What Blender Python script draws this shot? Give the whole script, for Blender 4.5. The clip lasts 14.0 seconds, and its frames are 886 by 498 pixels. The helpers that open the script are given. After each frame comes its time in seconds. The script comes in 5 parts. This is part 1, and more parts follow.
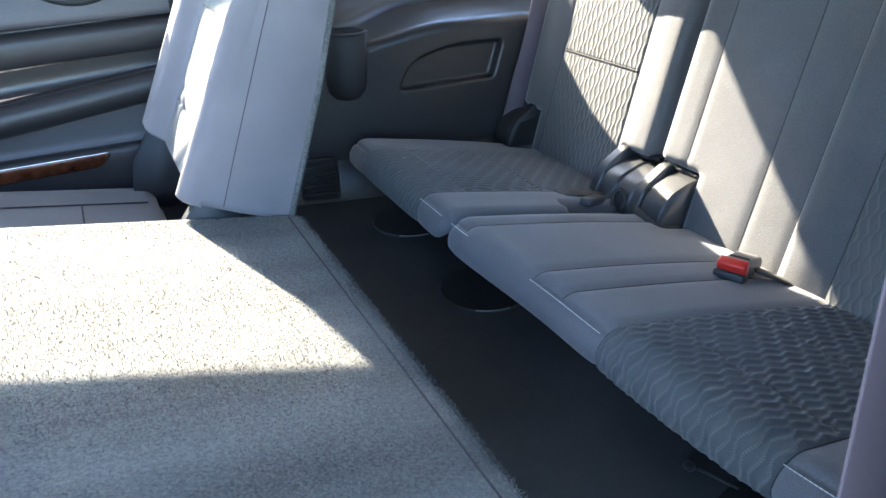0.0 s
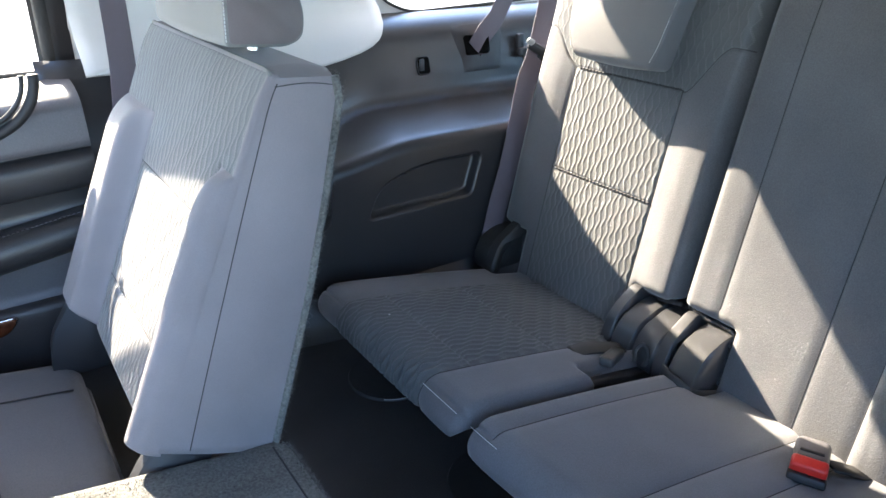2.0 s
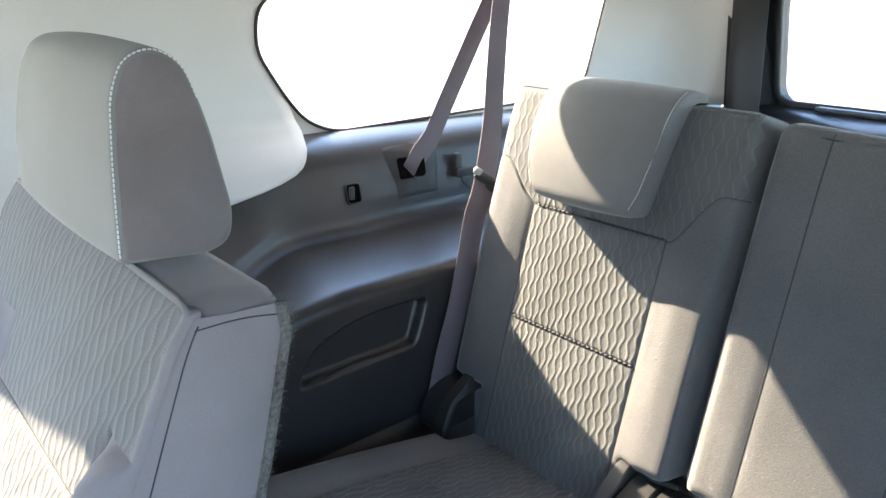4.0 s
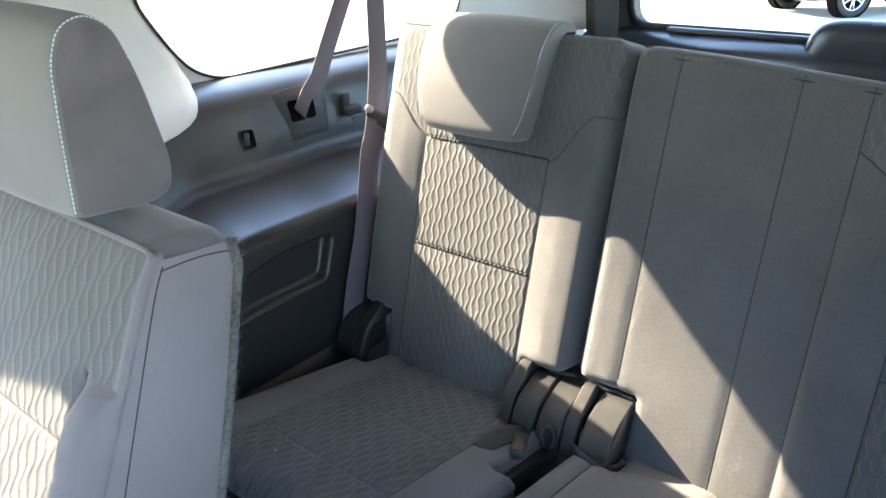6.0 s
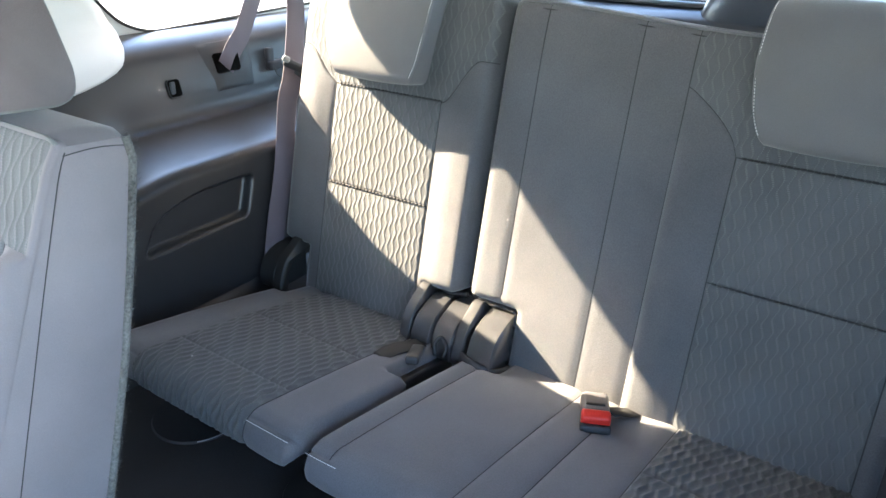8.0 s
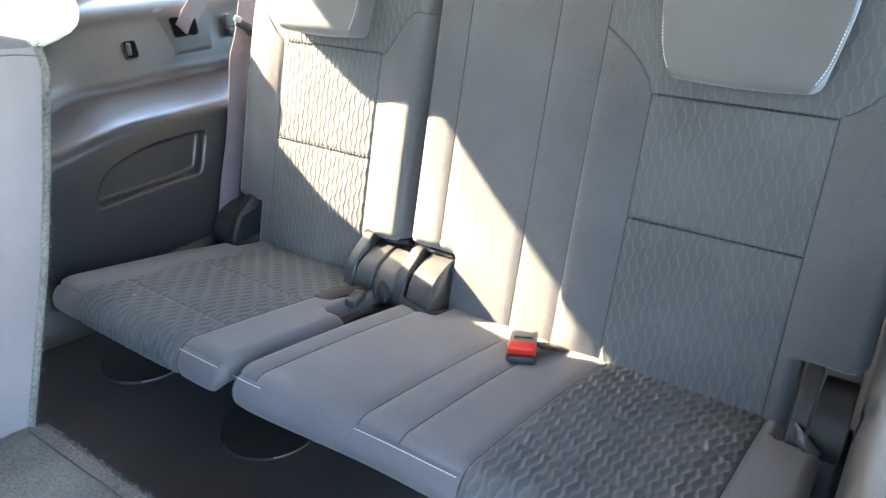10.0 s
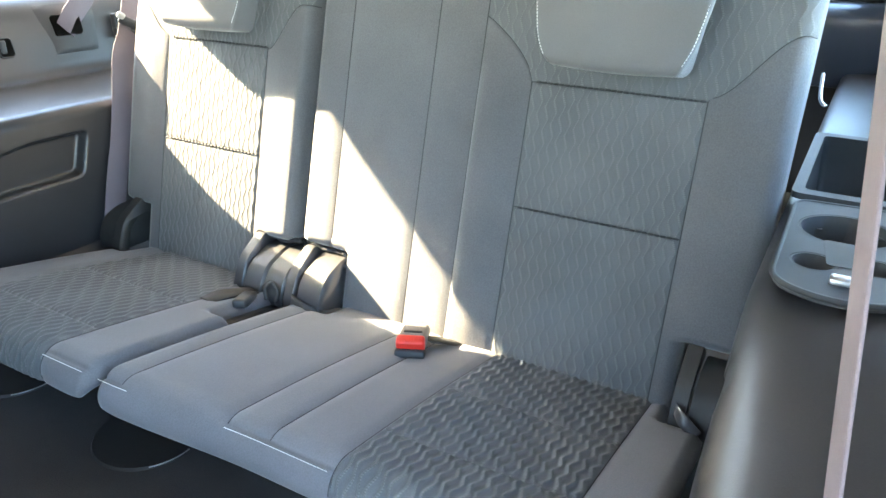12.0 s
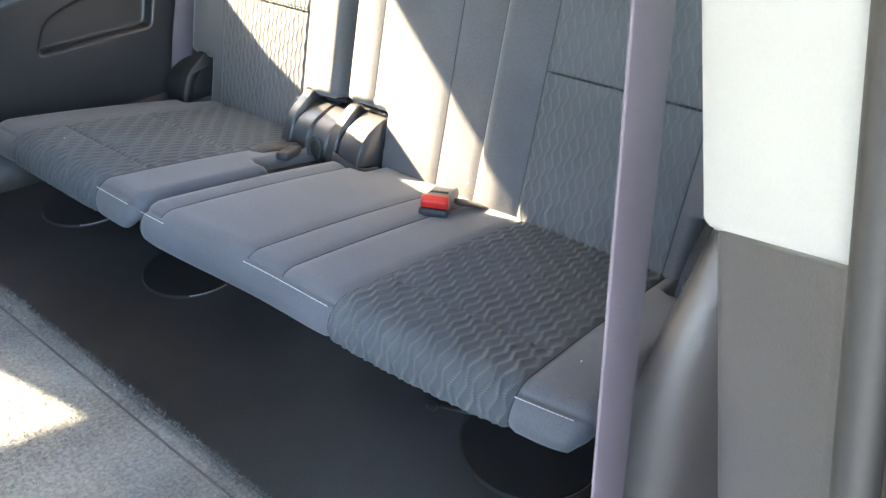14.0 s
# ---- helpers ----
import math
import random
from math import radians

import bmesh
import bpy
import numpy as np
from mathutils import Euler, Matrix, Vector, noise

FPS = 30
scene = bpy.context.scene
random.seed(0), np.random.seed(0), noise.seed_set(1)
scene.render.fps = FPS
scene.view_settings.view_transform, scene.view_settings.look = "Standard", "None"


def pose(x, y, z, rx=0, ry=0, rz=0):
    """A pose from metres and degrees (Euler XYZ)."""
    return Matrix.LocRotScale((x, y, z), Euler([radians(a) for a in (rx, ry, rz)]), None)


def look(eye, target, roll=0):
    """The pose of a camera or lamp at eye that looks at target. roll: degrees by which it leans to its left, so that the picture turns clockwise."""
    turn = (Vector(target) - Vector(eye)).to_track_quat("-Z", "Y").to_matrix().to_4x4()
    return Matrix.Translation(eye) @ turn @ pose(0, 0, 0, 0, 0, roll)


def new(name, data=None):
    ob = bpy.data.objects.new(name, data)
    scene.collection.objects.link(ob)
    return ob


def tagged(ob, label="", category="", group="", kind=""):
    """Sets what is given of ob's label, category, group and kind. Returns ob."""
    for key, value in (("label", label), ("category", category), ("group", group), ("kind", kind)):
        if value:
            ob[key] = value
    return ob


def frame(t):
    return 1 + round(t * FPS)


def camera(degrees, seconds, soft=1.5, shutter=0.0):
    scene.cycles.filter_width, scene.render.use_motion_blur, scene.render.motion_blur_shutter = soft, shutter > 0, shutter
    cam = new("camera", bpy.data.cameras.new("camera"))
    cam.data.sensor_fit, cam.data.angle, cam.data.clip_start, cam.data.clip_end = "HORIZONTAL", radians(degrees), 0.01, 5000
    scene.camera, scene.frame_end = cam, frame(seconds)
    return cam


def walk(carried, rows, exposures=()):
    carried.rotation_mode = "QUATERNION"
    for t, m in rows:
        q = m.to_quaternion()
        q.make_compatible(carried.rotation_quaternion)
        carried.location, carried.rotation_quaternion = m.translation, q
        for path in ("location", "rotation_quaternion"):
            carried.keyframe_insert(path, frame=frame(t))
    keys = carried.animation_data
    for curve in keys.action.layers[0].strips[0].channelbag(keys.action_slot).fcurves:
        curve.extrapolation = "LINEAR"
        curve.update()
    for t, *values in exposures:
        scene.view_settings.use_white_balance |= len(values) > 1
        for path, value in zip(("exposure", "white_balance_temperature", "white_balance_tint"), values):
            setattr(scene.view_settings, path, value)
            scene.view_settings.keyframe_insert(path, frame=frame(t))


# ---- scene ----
cam = camera(62.5, 14.0)
PATH = [
    (0, (-0.876, -0.953, 0.894), (-0.096, 0.661, 0.007), -0.9),
    (0.5, (-0.888, -0.884, 0.901), (-0.071, 0.714, 0.019), -0.7),
    (1, (-0.875, -0.807, 0.942), (-0.007, 0.768, 0.067), -0.7),
    (1.5, (-0.878, -0.723, 0.97), (0.056, 0.82, 0.106), -0.5),
    (2, (-0.855, -0.64, 1.017), (0.144, 0.881, 0.187), -0.4),
    (2.5, (-0.809, -0.542, 1.042), (0.258, 0.97, 0.285), -0.2),
    (3, (-0.758, -0.451, 1.06), (0.373, 1.041, 0.357), -0.1),
    (3.2, (-0.749, -0.422, 1.068), (0.4, 1.062, 0.374), 0.0),
    (5.3, (-0.815, -0.393, 1.09), (0.607, 0.843, 0.418), 0.0),
    (5.5, (-0.815, -0.413, 1.107), (0.592, 0.806, 0.376), -1.1),
    (6, (-0.853, -0.433, 1.1), (0.573, 0.707, 0.284), -1.0),
    (6.5, (-0.878, -0.45, 1.074), (0.573, 0.632, 0.223), -0.3),
    (7, (-0.891, -0.509, 1.083), (0.567, 0.553, 0.219), -0.3),
    (7.5, (-0.906, -0.564, 1.084), (0.565, 0.479, 0.219), 0.0),
    (8, (-0.918, -0.609, 1.078), (0.553, 0.434, 0.214), 0.1),
    (8.2, (-0.922, -0.628, 1.086), (0.541, 0.412, 0.204), -0.2),
    (10.3, (-0.92, -0.739, 0.994), (0.565, 0.299, 0.147), 0.1),
    (10.5, (-0.924, -0.739, 0.991), (0.583, 0.27, 0.149), 0.4),
    (11, (-0.906, -0.751, 0.975), (0.638, 0.221, 0.156), 0.7),
    (11.5, (-0.89, -0.767, 0.963), (0.685, 0.163, 0.155), 0.8),
    (12, (-0.875, -0.796, 0.959), (0.714, 0.112, 0.15), 0.8),
    (12.5, (-0.883, -0.813, 0.953), (0.709, 0.087, 0.143), 1.0),
    (13, (-0.862, -0.842, 0.947), (0.712, 0.051, 0.096), 1.0),
    (13.5, (-0.847, -0.871, 0.938), (0.63, 0.04, -0.062), 0.8),
    (14, (-0.844, -0.903, 0.939), (0.475, 0.135, -0.148), 0.7),
]
EXPOSURES = [(0.0, 4.4, 5550, 7), (1.0, 4.32, 5650, 9), (2.0, 4.2, 5750, 10), (3.0, 4.08, 6150, 10), (5.5, 4.08, 6150, 8), (8.0, 4.64, 6150, 9), (10.5, 5.42, 6600, 8), (12.5, 5.61, 6650, 3), (13.3, 5.35, 6550, 10), (14.0, 5.3, 6600, 9)]
walk(cam, [(t, look(eye, target, roll)) for t, eye, target, roll in PATH], EXPOSURES)

# ---- world and sun ----
TO_SUN = Vector((-0.10, 1.0, 0.60)).normalized()
world = bpy.data.worlds.new("daylight")
scene.world = world
world.use_nodes = True
wn = world.node_tree
sky = wn.nodes.new("ShaderNodeTexSky")
sky.sky_type = "NISHITA"
sky.sun_disc = False
sky.sun_elevation = math.asin(TO_SUN.z)
sky.sun_rotation = math.atan2(TO_SUN.x, TO_SUN.y)
sky.air_density, sky.dust_density, sky.ozone_density = 1.0, 0.8, 1.6
wn.links.new(sky.outputs["Color"], wn.nodes["Background"].inputs["Color"])
wn.nodes["Background"].inputs["Strength"].default_value = 0.085
sun = new("sun", bpy.data.lights.new("sun", "SUN"))
sun.data.energy, sun.data.angle, sun.data.color = 2.6, radians(0.5), (1.0, 0.80, 0.55)
sun.matrix_basis = look((0, 0, 8), Vector((0, 0, 8)) - TO_SUN)


# ---- materials ----
def material(name, base, rough=0.6, metal=0.0, grain=None, stain=None, bump=0.0, sheen=0.0, coat=0.0, spread=0.12, stretch=None):
    """A node material: base colour with fine grain (scale) and larger stains (scale), and a bump of the grain."""
    m = bpy.data.materials.new(name)
    m.use_nodes = True
    nt = m.node_tree
    b = nt.nodes["Principled BSDF"]
    b.inputs["Base Color"].default_value = (*base, 1)
    b.inputs["Roughness"].default_value = rough
    b.inputs["Metallic"].default_value = metal
    b.inputs["Sheen Weight"].default_value = sheen
    b.inputs["Coat Weight"].default_value = coat
    co = nt.nodes.new("ShaderNodeTexCoord")
    if grain:
        fine = nt.nodes.new("ShaderNodeTexNoise")
        fine.inputs["Scale"].default_value = grain
        fine.inputs["Detail"].default_value = 3
        nt.links.new(co.outputs["Object"], fine.inputs["Vector"])
        big = nt.nodes.new("ShaderNodeTexNoise")
        big.inputs["Scale"].default_value = stain or 9.0
        big.inputs["Detail"].default_value = 4
        if stretch:
            mp = nt.nodes.new("ShaderNodeMapping")
            mp.inputs["Scale"].default_value = stretch
            nt.links.new(co.outputs["Object"], mp.inputs["Vector"])
            nt.links.new(mp.outputs[0], big.inputs["Vector"])
        else:
            nt.links.new(co.outputs["Object"], big.inputs["Vector"])
        add = nt.nodes.new("ShaderNodeMath")
        add.operation = "ADD"
        nt.links.new(fine.outputs["Fac"], add.inputs[0])
        nt.links.new(big.outputs["Fac"], add.inputs[1])
        ramp = nt.nodes.new("ShaderNodeMapRange")
        ramp.inputs["From Min"].default_value = 0.6
        ramp.inputs["From Max"].default_value = 1.4
        ramp.inputs["To Min"].default_value = 1 - spread * 1.6
        ramp.inputs["To Max"].default_value = 1 + spread * 1.6
        nt.links.new(add.outputs[0], ramp.inputs["Value"])
        mul = nt.nodes.new("ShaderNodeVectorMath")
        mul.operation = "SCALE"
        mul.inputs[0].default_value = base
        nt.links.new(ramp.outputs[0], mul.inputs["Scale"])
        nt.links.new(mul.outputs[0], b.inputs["Base Color"])
        if bump:
            bp = nt.nodes.new("ShaderNodeBump")
            bp.inputs["Strength"].default_value = bump
            bp.inputs["Distance"].default_value = 0.0006
            nt.links.new(fine.outputs["Fac"], bp.inputs["Height"])
            nt.links.new(bp.outputs[0], b.inputs["Normal"])
        rr = nt.nodes.new("ShaderNodeMapRange")
        rr.inputs["To Min"].default_value = max(rough - 0.07, 0.03)
        rr.inputs["To Max"].default_value = min(rough + 0.07, 1)
        nt.links.new(big.outputs["Fac"], rr.inputs["Value"])
        nt.links.new(rr.outputs[0], b.inputs["Roughness"])
    return m


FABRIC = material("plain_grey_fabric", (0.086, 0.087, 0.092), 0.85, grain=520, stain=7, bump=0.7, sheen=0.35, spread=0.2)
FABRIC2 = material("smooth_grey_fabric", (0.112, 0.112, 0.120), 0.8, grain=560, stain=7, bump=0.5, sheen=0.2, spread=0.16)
WAVE = material("wave_quilted_fabric", (0.086, 0.091, 0.095), 0.85, grain=1100, stain=8, bump=0.7, sheen=0.16, spread=0.2)
SIDECLOTH = material("seat_side_cloth", (0.175, 0.163, 0.172), 0.85, grain=1400, stain=10, bump=0.5, sheen=0.1)
CHEEK = material("taupe_side_cloth", (0.135, 0.118, 0.120), 0.85, grain=1400, stain=10, bump=0.5, sheen=0.1)
HEADCLOTH2 = material("dark_headrest_cloth", (0.112, 0.114, 0.117), 0.8, grain=1200, stain=8, bump=0.4, sheen=0.25)
HEADCLOTH = material("headrest_cloth", (0.140, 0.145, 0.142), 0.8, grain=1200, stain=8, bump=0.4, sheen=0.1)
CARPET = material("grey_carpet", (0.112, 0.114, 0.108), 0.95, grain=330, stain=11, bump=0.7, sheen=0.05, spread=0.45, stretch=(0.10, 1.0, 1.0))
FLOORC = material("black_floor_carpet", (0.040, 0.039, 0.040), 0.95, grain=600, stain=6, bump=1.0, spread=0.3)
PLASTIC = material("black_grained_plastic", (0.021, 0.021, 0.023), 0.36, grain=700, stain=5, bump=0.3)
PLASTIC.node_tree.nodes["Principled BSDF"].inputs["Specular IOR Level"].default_value = 0.6
PLASTIC2 = material("dark_smooth_plastic", (0.022, 0.023, 0.026), 0.55, grain=900, stain=5, bump=0.15)
HINGE = material("charcoal_plastic", (0.040, 0.040, 0.042), 0.32, grain=800, stain=12, bump=0.2)
LIGHTTRIM = material("light_grey_trim", (0.62, 0.60, 0.585), 0.7, grain=900, stain=3, bump=0.2, spread=0.03)
SILL = material("satin_blue_black_plastic", (0.03, 0.033, 0.04), 0.3, grain=900, stain=5, bump=0.12)
BELT = material("mauve_grey_belt_webbing", (0.105, 0.086, 0.104), 0.7, grain=1500, stain=12, bump=0.6)
SEAM = material("seam_shade_thread", (0.032, 0.032, 0.034), 0.85)
HEADLINER = material("light_grey_headliner", (0.40, 0.39, 0.38), 0.9, grain=700, stain=3, bump=0.3, spread=0.05)
PILLARTRIM = material("white_pillar_trim", (0.27, 0.28, 0.28), 0.6, grain=900, stain=4, bump=0.2, spread=0.03)
# near-black without gloss: the shade inside openings is put into the colour
RECESS = material("recess_shade_black", (0.003, 0.003, 0.003), 0.9)
RECESS.node_tree.nodes["Principled BSDF"].inputs["Specular IOR Level"].default_value = 0.05
SCUFF = material("scuffed_grey_plastic", (0.055, 0.054, 0.056), 0.5, grain=900, stain=14, bump=0.2, spread=0.12)
THREAD = material("light_grey_thread", (0.62, 0.62, 0.62), 0.7)
DARKTHREAD = material("dark_thread", (0.03, 0.03, 0.032), 0.8)
CHROME = material("satin_chrome", (0.7, 0.7, 0.72), 0.18, metal=1.0)
STEEL = material("zinc_steel", (0.5, 0.5, 0.5), 0.35, metal=1.0, grain=200, stain=30)
RED = material("red_button_plastic", (0.62, 0.03, 0.02), 0.35, grain=300, stain=40, spread=0.05)
WOOD = material("dark_walnut_veneer", (0.10, 0.035, 0.018), 0.2, grain=60, stain=14, spread=0.5, coat=0.6)
LEATHER = material("black_leather", (0.028, 0.027, 0.029), 0.42, grain=420, stain=7, bump=0.5)
LEATHER2 = material("grey_leather", (0.095, 0.092, 0.100), 0.45, grain=420, stain=7, bump=0.5)
RUBBER = material("black_rubber_seal", (0.02, 0.02, 0.02), 0.6, grain=300, stain=9)
GROUND = material("sunlit_concrete", (0.42, 0.40, 0.37), 0.9, grain=60, stain=0.4, bump=0.4)
PAINT = material("grey_green_car_paint", (0.035, 0.05, 0.06), 0.3, metal=0.0, coat=1.0)
BODYPAINT = material("silver_body_paint", (0.45, 0.42, 0.40), 0.3, metal=0.5, coat=1.0)
TYRE = material("tyre_rubber", (0.02, 0.02, 0.02), 0.8, grain=80, stain=9)
LAMPGLASS = material("clear_lamp_lens", (0.7, 0.72, 0.75), 0.1, metal=0.5)
GLASS = bpy.data.materials.new("window_glass")
GLASS.use_nodes = True
_b = GLASS.node_tree.nodes["Principled BSDF"]
_b.inputs["Base Color"].default_value = (0.93, 0.95, 0.94, 1)
_b.inputs["Roughness"].default_value = 0.02
_b.inputs["Transmission Weight"].default_value = 1.0
_b.inputs["IOR"].default_value = 1.02


W_PITCH, W_AMP, W_LEN, W_SHIFT = 0.0116, 0.0027, 0.034, 0.31


def stitched_waves(m):
    """Adds light dotted thread along wavy lines to a cloth; the lines follow the UV map, which is in metres."""
    nt = m.node_tree
    b = nt.nodes["Principled BSDF"]

    def calc(op, x, y=None, z=None):
        n = nt.nodes.new("ShaderNodeMath")
        n.operation = op
        for k, v in enumerate((x, y, z)):
            if v is None:
                continue
            if isinstance(v, (int, float)):
                n.inputs[k].default_value = v
            else:
                nt.links.new(v, n.inputs[k])
        return n.outputs[0]

    uv = nt.nodes.new("ShaderNodeUVMap")
    sep = nt.nodes.new("ShaderNodeSeparateXYZ")
    nt.links.new(uv.outputs[0], sep.inputs[0])
    u, q = sep.outputs[0], sep.outputs[1]
    low = calc("FLOOR", calc("DIVIDE", u, W_PITCH))
    dist = None
    for k in (0, 1):
        n = calc("ADD", low, k)
        ang = calc("MULTIPLY", calc("ADD", calc("DIVIDE", q, W_LEN), calc("MULTIPLY", n, W_SHIFT)), 2 * math.pi)
        line = calc("ADD", calc("MULTIPLY", n, W_PITCH), calc("MULTIPLY", calc("ARCSINE", calc("MULTIPLY", calc("SINE", ang), 0.93)), W_AMP / 1.194))
        d = calc("ABSOLUTE", calc("SUBTRACT", u, line))
        thin = calc("MULTIPLY", calc("SUBTRACT", 1.0, calc("COSINE", ang)), 0.0005)
        e = calc("ADD", d, thin)
        dist = d if dist is None else calc("MINIMUM", dist, d)
        edge = e if k == 0 else calc("MINIMUM", edge, e)
    dots = calc("GREATER_THAN", calc("SINE", calc("MULTIPLY", q, 2 * math.pi / 0.0027)), -0.2)
    thread = calc("MULTIPLY", calc("LESS_THAN", edge, 0.0015), dots)
    mix = nt.nodes.new("ShaderNodeMix")
    mix.data_type = "RGBA"
    old = b.inputs["Base Color"].links[0].from_socket
    nt.links.new(thread, mix.inputs["Factor"])
    nt.links.new(old, mix.inputs["A"])
    mix.inputs["B"].default_value = (0.13, 0.135, 0.135, 1)
    nt.links.new(mix.outputs["Result"], b.inputs["Base Color"])
    bump = b.inputs["Normal"].links[0].from_node
    bp = nt.nodes.new("ShaderNodeBump")
    bp.inputs["Distance"].default_value = 0.0008
    bp.inputs["Strength"].default_value = 0.55
    nt.links.new(thread, bp.inputs["Height"])
    nt.links.new(bump.outputs[0], bp.inputs["Normal"])
    hollow = calc("SMOOTH_MIN", calc("DIVIDE", dist, 0.0032), 1.0, 0.4)
    low_bump = nt.nodes.new("ShaderNodeBump")
    low_bump.inputs["Distance"].default_value = 0.0007
    low_bump.inputs["Strength"].default_value = 0.55
    low_bump.invert = True
    nt.links.new(hollow, low_bump.inputs["Height"])
    nt.links.new(bp.outputs[0], low_bump.inputs["Normal"])
    nt.links.new(low_bump.outputs[0], b.inputs["Normal"])


stitched_waves(WAVE)


# ---- builders ----
def link(name, bm, mat, parent=None, label="", smooth=True):
    me = bpy.data.meshes.new(name)
    bm.to_mesh(me)
    bm.free()
    me.materials.append(mat)
    if smooth:
        me.shade_smooth()
    ob = new(name, me)
    if parent:
        ob.parent = parent
    if label:
        ob["label"] = label
    return ob


def part(name, bm, mat, parent, label="", smooth=True):
    return link(name, bm, mat, parent, label, smooth)


def thing(name, label, category, group="", kind=""):
    return tagged(new(name), label, category, group, kind)


def sharpen(ob, angle=40):
    ob.data.set_sharp_from_angle(angle=radians(angle))
    return ob


def box_bm(size, centre=(0, 0, 0), bevel=0.004, segments=2, rot=None):
    bm = bmesh.new()
    bmesh.ops.create_cube(bm, size=1, matrix=Matrix.Diagonal((*size, 1)))
    if bevel:
        bmesh.ops.bevel(bm, geom=bm.edges[:], offset=bevel, segments=segments, profile=0.5, affect="EDGES")
    m = Matrix.Translation(centre)
    if rot is not None:
        m = m @ rot
    bmesh.ops.transform(bm, matrix=m, verts=bm.verts)
    return bm


def join_bm(*bms):
    out = bmesh.new()
    for b in bms:
        me = bpy.data.meshes.new("tmp")
        b.to_mesh(me)
        b.free()
        out.from_mesh(me)
        bpy.data.meshes.remove(me)
    return out


def prism_bm(outline, lo, hi, place, bevel=0.0, segments=3):
    """A 2D outline drawn out from lo to hi; place(a, b, c) gives the point in the world."""
    bm = bmesh.new()
    n = len(outline)
    lower = [bm.verts.new((a, b, lo)) for a, b in outline]
    upper = [bm.verts.new((a, b, hi)) for a, b in outline]
    bm.faces.new(lower[::-1])
    bm.faces.new(upper)
    for i in range(n):
        bm.faces.new((lower[i], lower[(i + 1) % n], upper[(i + 1) % n], upper[i]))
    if bevel:
        rim = [e for e in bm.edges if abs(e.verts[0].co.z - e.verts[1].co.z) < 1e-9]
        bmesh.ops.bevel(bm, geom=rim, offset=bevel, segments=segments, profile=0.5, affect="EDGES", clamp_overlap=True)
    for v in bm.verts:
        v.co = place(*v.co)
    bmesh.ops.recalc_face_normals(bm, faces=bm.faces)
    return bm


def rounded(points, radius, steps=5):
    """A closed outline with its corners rounded; radius: one number, or one for each corner."""
    out = []
    n = len(points)
    for i in range(n):
        r = radius[i] if isinstance(radius, (list, tuple)) else radius
        p, q, s = Vector(points[i - 1]), Vector(points[i]), Vector(points[(i + 1) % n])
        a, b = (p - q), (s - q)
        ra = min(r, a.length * 0.49, b.length * 0.49)
        if ra < 1e-5:
            out.append(tuple(q))
            continue
        a, b = q + a.normalized() * ra, q + b.normalized() * ra
        for k in range(steps + 1):
            t = k / steps
            out.append(tuple((1 - t) ** 2 * a + 2 * t * (1 - t) * q + t * t * b))
    return out


def smooth_line(points, steps=8):
    pts = [Vector(p) for p in points]
    out = []
    for i in range(len(pts) - 1):
        p0, p1, p2, p3 = pts[max(i - 1, 0)], pts[i], pts[i + 1], pts[min(i + 2, len(pts) - 1)]
        for k in range(steps):
            t = k / steps
            out.append(0.5 * (2 * p1 + (p2 - p0) * t + (2 * p0 - 5 * p1 + 4 * p2 - p3) * t * t + (3 * p1 - p0 - 3 * p2 + p3) * t ** 3))
    out.append(pts[-1])
    return out


def tube_bm(points, radius, sides=8, flat=1.0, up=(0, 0, 1), closed=False):
    """A round or flattened bar along points."""
    bm = bmesh.new()
    pts = [Vector(p) for p in points]
    rings = []
    n = len(pts)
    for i, p in enumerate(pts):
        if closed:
            d = (pts[(i + 1) % n] - pts[i - 1]).normalized()
        else:
            d = (pts[min(i + 1, n - 1)] - pts[max(i - 1, 0)]).normalized()
        side = d.cross(Vector(up))
        if side.length < 1e-4:
            side = d.cross(Vector((1, 0, 0)))
        side.normalize()
        nrm = side.cross(d)
        rings.append([bm.verts.new(p + side * math.cos(2 * math.pi * k / sides) * radius + nrm * math.sin(2 * math.pi * k / sides) * radius * flat) for k in range(sides)])
    m = n if closed else n - 1
    for i in range(m):
        a, b = rings[i], rings[(i + 1) % n]
        for k in range(sides):
            bm.faces.new((a[k], a[(k + 1) % sides], b[(k + 1) % sides], b[k]))
    if not closed:
        bm.faces.new(rings[0][::-1])
        bm.faces.new(rings[-1])
    bmesh.ops.recalc_face_normals(bm, faces=bm.faces)
    return bm


def strap_bm(points, across, width=0.047, thick=0.0016):
    """A flat strap along points; across: the direction of its width at each point, or one for all."""
    bm = bmesh.new()
    pts = [Vector(p) for p in points]
    n = len(pts)
    rings = []
    for i, p in enumerate(pts):
        d = (pts[min(i + 1, n - 1)] - pts[max(i - 1, 0)]).normalized()
        a = Vector(across[i] if isinstance(across, list) else across)
        a = (a - d * a.dot(d)).normalized()
        nrm = d.cross(a)
        rings.append([bm.verts.new(p + a * (width / 2) * u + nrm * thick / 2 * w) for u, w in ((-1, -0.6), (-0.96, -1), (0.96, -1), (1, -0.6), (1, 0.6), (0.96, 1), (-0.96, 1), (-1, 0.6))])
    for i in range(n - 1):
        for k in range(8):
            bm.faces.new((rings[i][k], rings[i][(k + 1) % 8], rings[i + 1][(k + 1) % 8], rings[i + 1][k]))
    bm.faces.new(rings[0][::-1])
    bm.faces.new(rings[-1])
    bmesh.ops.recalc_face_normals(bm, faces=bm.faces)
    return bm


